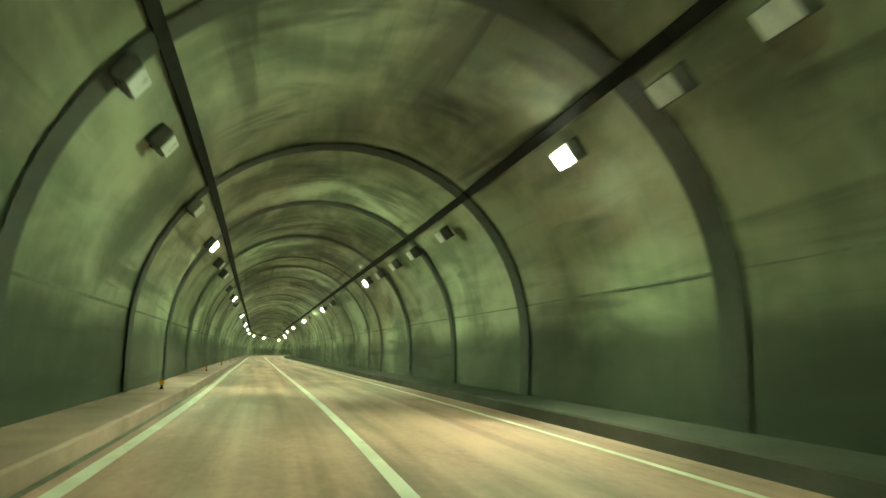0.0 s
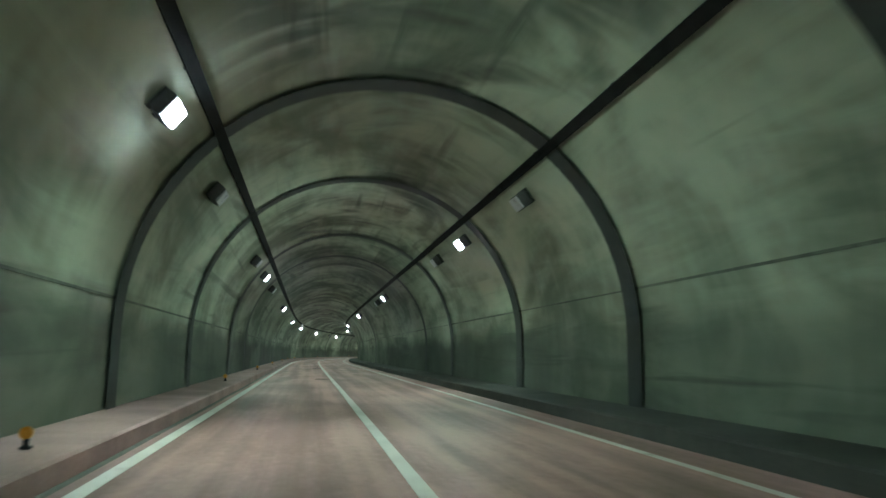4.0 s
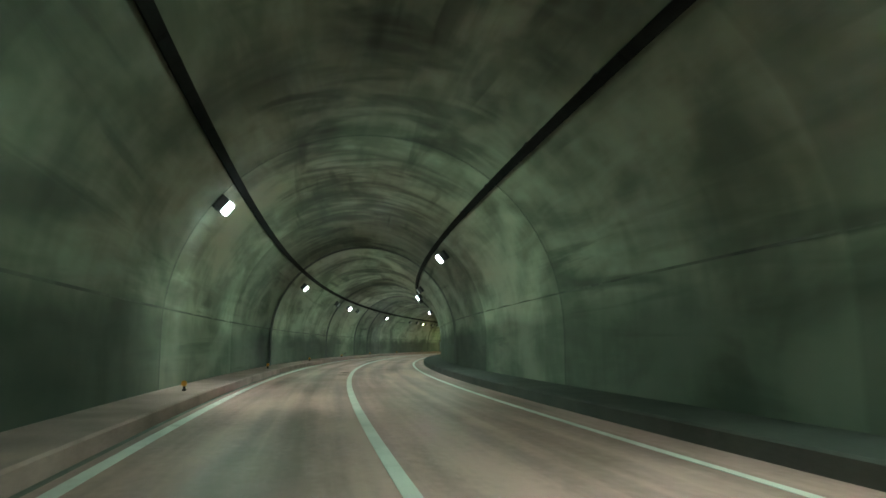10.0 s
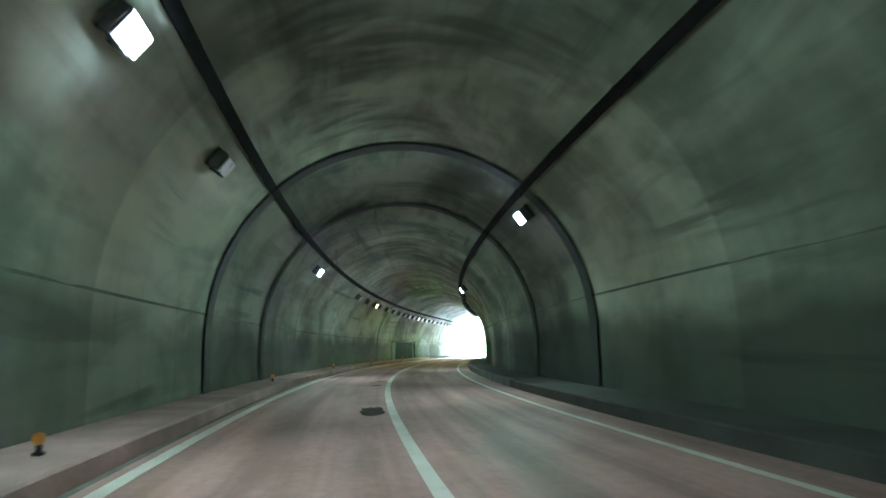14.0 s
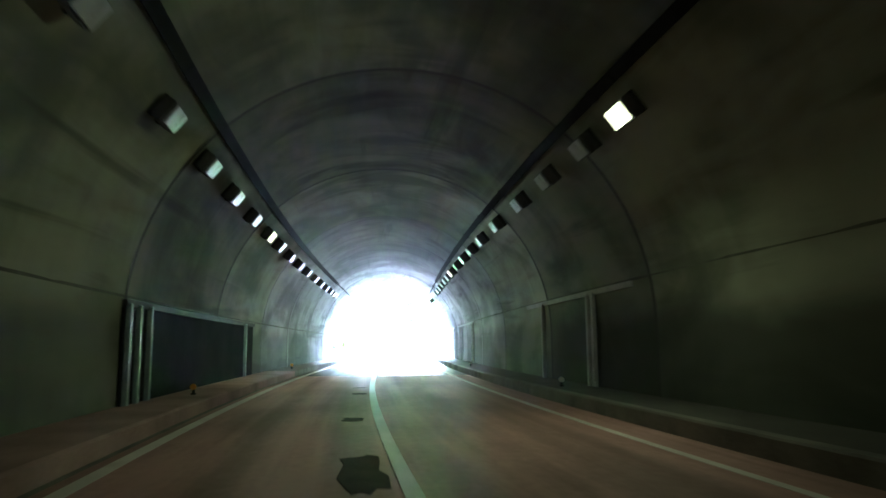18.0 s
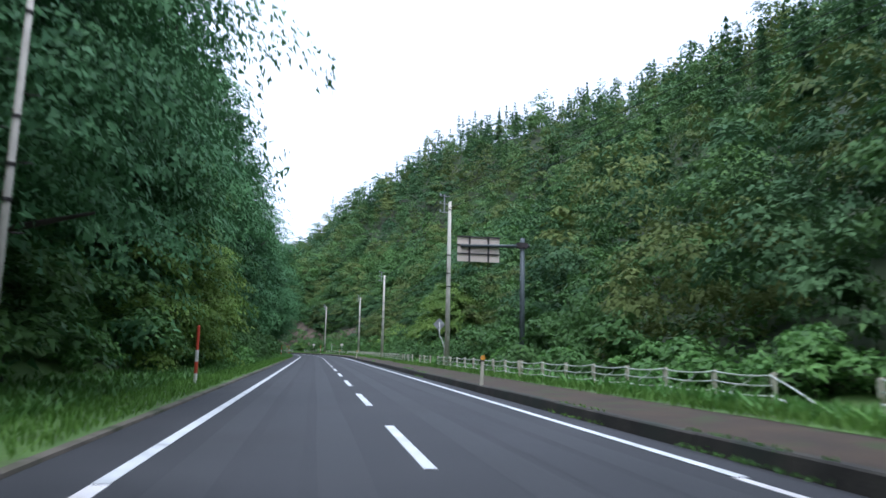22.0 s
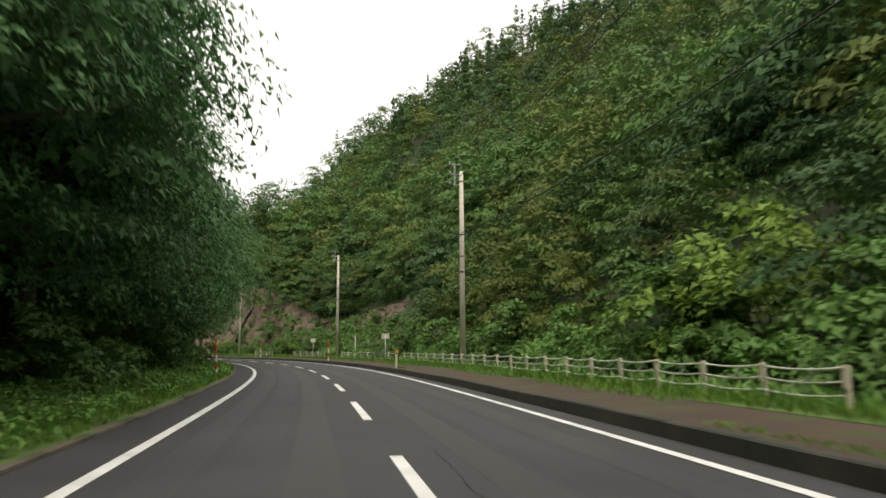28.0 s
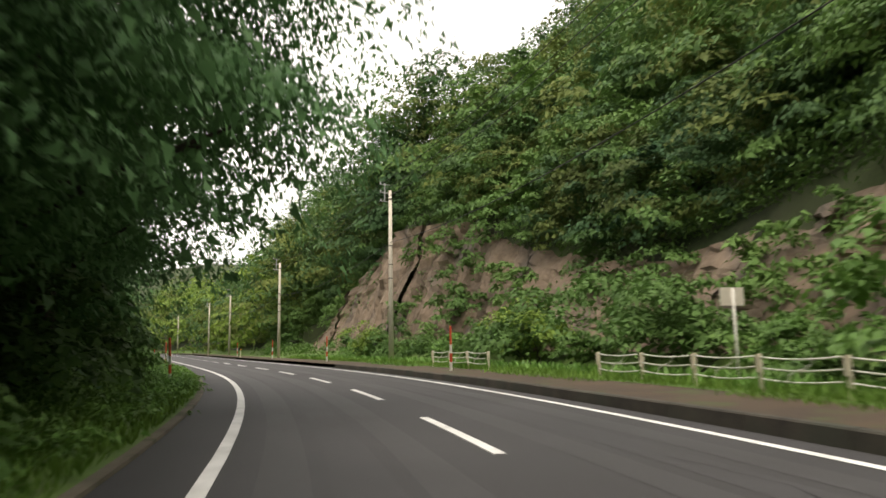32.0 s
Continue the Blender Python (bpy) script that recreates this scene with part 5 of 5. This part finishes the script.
forest("hillside_wood", (334, 700, 20, 60), 480, (6, 12.5), 880, 0.37, M_HILL, 21, "dense mixed green wood on the steep hillside", 0.06)
forest("upper_hillside_wood", (330, 740, 56, 100), 560, (7, 14), 560, 0.52, M_HILL, 22, "mixed green wood high on the hillside", 0.2)
forest("ridge_wood", (320, 760, 96, 125), 420, (7, 12), 250, 0.62, M_CEDAR, 23, "row of pointed cedars on the ridge", 0.93)
forest("left_hillside_wood", (338, 740, -50, -16), 300, (11, 17), 320, 0.85, M_LEAF_DARK, 24, "dark green wood on the left slope", 0.10)
forest("cliff_top_wood", (470, 592, 16.8, 25), 180, (4.5, 7.5), 1300, 0.25, M_LEAF, 26, "leafy trees leaning over the rock face")
forest("bend_slope_wood", (430, 600, 22, 42), 180, (7, 11), 950, 0.4, M_LEAF, 27, "dense green wood above the bend")
forest("bend_tall_wood", (560, 645, 13, 30), 80, (13, 21), 1700, 0.42, M_LEAF, 29, "tall leafy trees beyond the rock face", 0.0, keep=lambda s, u: u > 17.5 or s > 590)
forest("far_valley_wood", (600, 758, 8.5, 40), 170, (9, 16), 520, 0.62, M_LEAF_LIGHT, 30, "pale green trees where the road leaves the bend")


def rocky(s, u):
    return 486 < s < 588 and 9.5 < u < 16.5


forest("valley_edge_wood", (336, 640, 11.5, 22), 280, (4, 8.5), 2100, 0.2, M_LEAF, 25, "leafy young trees behind the footpath fence", 0.0, keep=lambda s, u: not rocky(s, u))
forest("left_understory", (336, 600, -16, -8.8), 190, (3.5, 7.5), 480, 0.36, M_LEAF_DARK, 28, "dark saplings filling the gaps between the roadside trees")



def undergrowth(name, area, count, size, mat, seed, label, low=0.15, high=0.5, wide=0.9):
    """Low leafy cover of the forest floor."""
    rng = np.random.default_rng(seed)
    k = count // 40
    s = area[0] + (area[1] - area[0]) * rng.random(k)
    u = area[2] + (area[3] - area[2]) * rng.random(k)
    c = spots(s, u, land(s, u) + low + high * rng.random(k))
    rad = np.stack([wide * (1 + rng.random(k)), wide * (1 + rng.random(k)), wide * (0.28 + 0.33 * rng.random(k))], 1)
    put(name, quads_of(name, leaves(c, rad, np.ones(k), count, size, rng=rng), mat), label=label, category="undergrowth", kind="stuff")


undergrowth("slope_undergrowth", (336, 600, 9.5, 26), 90000, 0.26, M_LEAF, 51, "leafy undergrowth covering the hillside floor")
undergrowth("crest_undergrowth", (484, 592, 15.0, 22), 52000, 0.2, M_LEAF, 54, "leafy undergrowth along the crest of the rock")
undergrowth("slope_undergrowth_left", (336, 600, -22, -8.5), 44000, 0.27, M_LEAF_DARK, 52, "dark undergrowth below the roadside trees")

undergrowth("verge_creeper", (425, 540, -8.6, -4.7), 70000, 0.11, M_WEED, 53, "low broad-leaved creeper covering the verge", 0.0, 0.12, 0.4)

# bushes: kinds shared between copies
rng_ = np.random.default_rng(41)
vine = []
for _ in range(100):
    s, t = 489 + 62 * rng_.random() ** 1.4, rng_.random()
    hi = float(np.interp(s, CREST_S, CREST_Z))
    c, rad = crown_blobs(1.3, 1.4, 0.0, 6, rng_, 0.5)
    vine.append(leaves(c, rad, rad[:, 0] ** 2, 260, 0.26, rng=rng_) + np.array(spot(s, 11.3 + 5.0 * t, hi * t - 0.3)))
put("rock_bushes", quads_of("rock_bushes", np.concatenate(vine), M_LEAF), label="small bushes rooted in the rock face", category="bush", kind="stuff")
LIGHT_TREE = broadleaf_parts("t", 7.6, 3.6, 0.3, 70, 24000, 0.16, M_LEAF_LIGHT, 16, 0.28)
for s, u, sc in ((397.5, 11.0, 0.95), (403.5, 12.5, 0.9), (362.5, -8.7, 0.72), (368.0, -8.5, 0.95), (374.0, -8.7, 1.0), (379.5, -9.0, 0.8)):
    tree_from(LIGHT_TREE, on_road(s, u, float(land(np.array(s), np.array(u))) - 0.3, turn=s * 37) @ Matrix.Scale(sc, 4), "bright yellow-green young tree", "young_tree")

BUSH = []
for i, (h, r, mat) in enumerate(((1.5, 1.5, M_WEED), (2.2, 1.9, M_LEAF), (1.2, 1.7, M_WEED), (3.2, 2.4, M_LEAF_LIGHT), (2.6, 2.2, M_LEAF), (3.4, 2.3, M_WEED))):
    rng = np.random.default_rng(80 + i)
    c, rad = crown_blobs(h, r, 0.1, 18, rng, 0.4)
    BUSH.append((quads_of("foliage", leaves(c, rad, rad[:, 0] ** 2, 1900 if h == 3.4 else 2100, 0.22 if h == 3.4 else 0.145 if mat is M_WEED else 0.165, rng=rng, aspect=0.9 if h == 3.4 else 0.85, tri=h != 3.4), mat),
                 [tube_mesh("stem", [(0, 0, -0.2), tuple(c[j] * 0.5), tuple(c[j])], [0.03, 0.02, 0.008], M_BARK, 5) for j in (1, 4, 7)]))


def bush(k, s, u, sc, label):
    b = empty("bush", on_road(s, u, float(land(np.array(s), np.array(u))) - 0.1, turn=rr_.uniform(0, 360)) @ Matrix.Scale(sc, 4), label, "bush", "roadside bushes")
    put("foliage", BUSH[k][0], b)
    for st in BUSH[k][1]:
        put("stem", st, b)


s_ = 338.0
while s_ < 545:
    bush(rr_.choice((0, 1, 4, 2)), s_, -rr_.uniform(7.4, 9.2), rr_.uniform(0.8, 1.25), "dark green bush at the foot of the slope")
    s_ += rr_.uniform(2.6, 3.8)
s_ = 346.0
while s_ < 557:
    u = rr_.uniform(8.2, 10.6) + (1.2 if s_ < 358 else 0.9 if s_ > 425 else 0.3)
    bush(rr_.choice((0, 2, 1, 4, 0)), s_, u, rr_.uniform(0.75, 1.2) * (1.15 if 503 < s_ < 532 else 0.85 if 490 < s_ < 560 else 1.0), "leafy green bush behind the path fence")
    s_ += rr_.uniform(1.7, 2.9)
for s, u, sc in ((398, 12.0, 1.7), (402, 11.0, 1.5), (406.5, 11.5, 1.4), (443, 11.5, 1.5), (520, 9.5, 1.0), (546, 9.5, 1.0)):
    bush(3, s, u, sc, "bright yellow-green bush behind the fence")
for s, u, sc in ((437, 10.1, 0.9), (446, 10.3, 1.0), (453, 10.0, 0.8), (461.5, 10.3, 1.0), (468, 10.1, 0.9), (474, 10.0, 0.9), (482, 10.1, 0.9), (498.8, 9.4, 1.05), (502, 10.0, 1.1)):
    bush(5, s, u, sc, "big-leaved climbing vine heaped behind the fence")
for s, u, sc in ((334.6, -4.75, 0.45), (335.6, -5.2, 0.62), (336.8, -5.5, 0.7), (338.3, -5.9, 0.72), (340.4, -6.4, 0.72)):
    bush(0, s, u, sc, "leafy weeds crowding the tunnel mouth")
for s, u, sc in ((371, -9.3, 1.5), (375, -9.5, 1.7), (379.5, -9.4, 1.4)):
    bush(3, s, u, sc, "yellow-green flowering bush on the verge")


def tufts(name, area, count, hgt, wid, mat, seed, label, lean=0.5):
    """Grass or weed blades as one piece of stuff."""
    rng = np.random.default_rng(seed)
    s = area[0] + (area[1] - area[0]) * rng.random(count)
    u = area[2] + (area[3] - area[2]) * rng.random(count)
    z = np.where(u < 0, np.interp(-u, [4.3, 5, 6, 7, 8, 9], [float(land(np.array(500.0), np.array(-q))) for q in (4.36, 5, 6, 7, 8, 9)]), np.interp(u, [4.0, 4.05, 6.1, 6.3, 7.2, 9.0], [0.0, 0.222, 0.245, 0.235, 0.22, 0.0]))
    p = spots(s, u, z)
    h = hgt * (0.5 + rng.random(count))[:, None]
    a = rng.random(count) * 2 * math.pi
    side = np.stack([np.cos(a), np.sin(a), 0 * a], 1) * wid
    tip = p + np.stack([0 * a, 0 * a, 1 + 0 * a], 1) * h + np.stack([np.cos(a + 1.6), np.sin(a + 1.6), 0 * a], 1) * lean * h * rng.normal(size=count)[:, None]
    mid = (p + tip) / 2
    q = np.stack([p - side * 0.6, mid - side + 0 * p, tip, mid + side], 1)
    put(name, quads_of(name, q, mat), label=label, category="grass", kind="stuff")


tufts("verge_grass", (335, 470, -7.6, -4.42), 42000, 0.17, 0.018, M_GRASS, 31, "short fresh green grass on the verge")
tufts("verge_grass_far", (470, 560, -7.6, -4.42), 22000, 0.16, 0.025, M_GRASS, 32, "short fresh green grass on the verge")
tufts("verge_weeds", (335, 530, -8.4, -5.6), 26000, 0.26, 0.05, M_WEED, 33, "low broad-leaved weeds on the verge", 0.9)
tufts("path_grass", (336, 560, 6.15, 8.4), 40000, 0.22, 0.022, M_GRASS, 34, "grass growing along the path fence")
tufts("path_weeds", (336, 560, 6.9, 9.5), 22000, 0.34, 0.06, M_WEED, 35, "low leafy weeds behind the path fence", 0.9)
# weeds rooted along the kerb and the path's worn edges
for i, (s, n, u) in enumerate(((341, 500, 3.95), (347, 300, 3.95), (369, 300, 3.95), (376, 260, 4.3), (384, 380, 6.0), (393, 420, 5.9), (401, 300, 4.3), (409, 380, 5.9), (418, 260, 4.35), (425, 420, 5.8), (432, 420, 4.35),
                               (441, 420, 5.8), (452, 420, 5.85), (463, 300, 4.4), (471, 420, 5.8), (487, 420, 5.8), (499, 420, 5.7), (512, 420, 5.6), (528, 420, 5.5))):
    tufts("kerb_weeds", (s - 1.6, s + 1.6, u - 0.09, u + 0.16) if u < 5 else (s - 4, s + 4, u - 0.25, u + 0.5), n // 3 if u < 5 else n, 0.06 if u < 5 else 0.14, 0.018, M_GRASS if i % 3 else M_WEED, 200 + i, "tufts of weeds rooted along the kerb", 0.7)
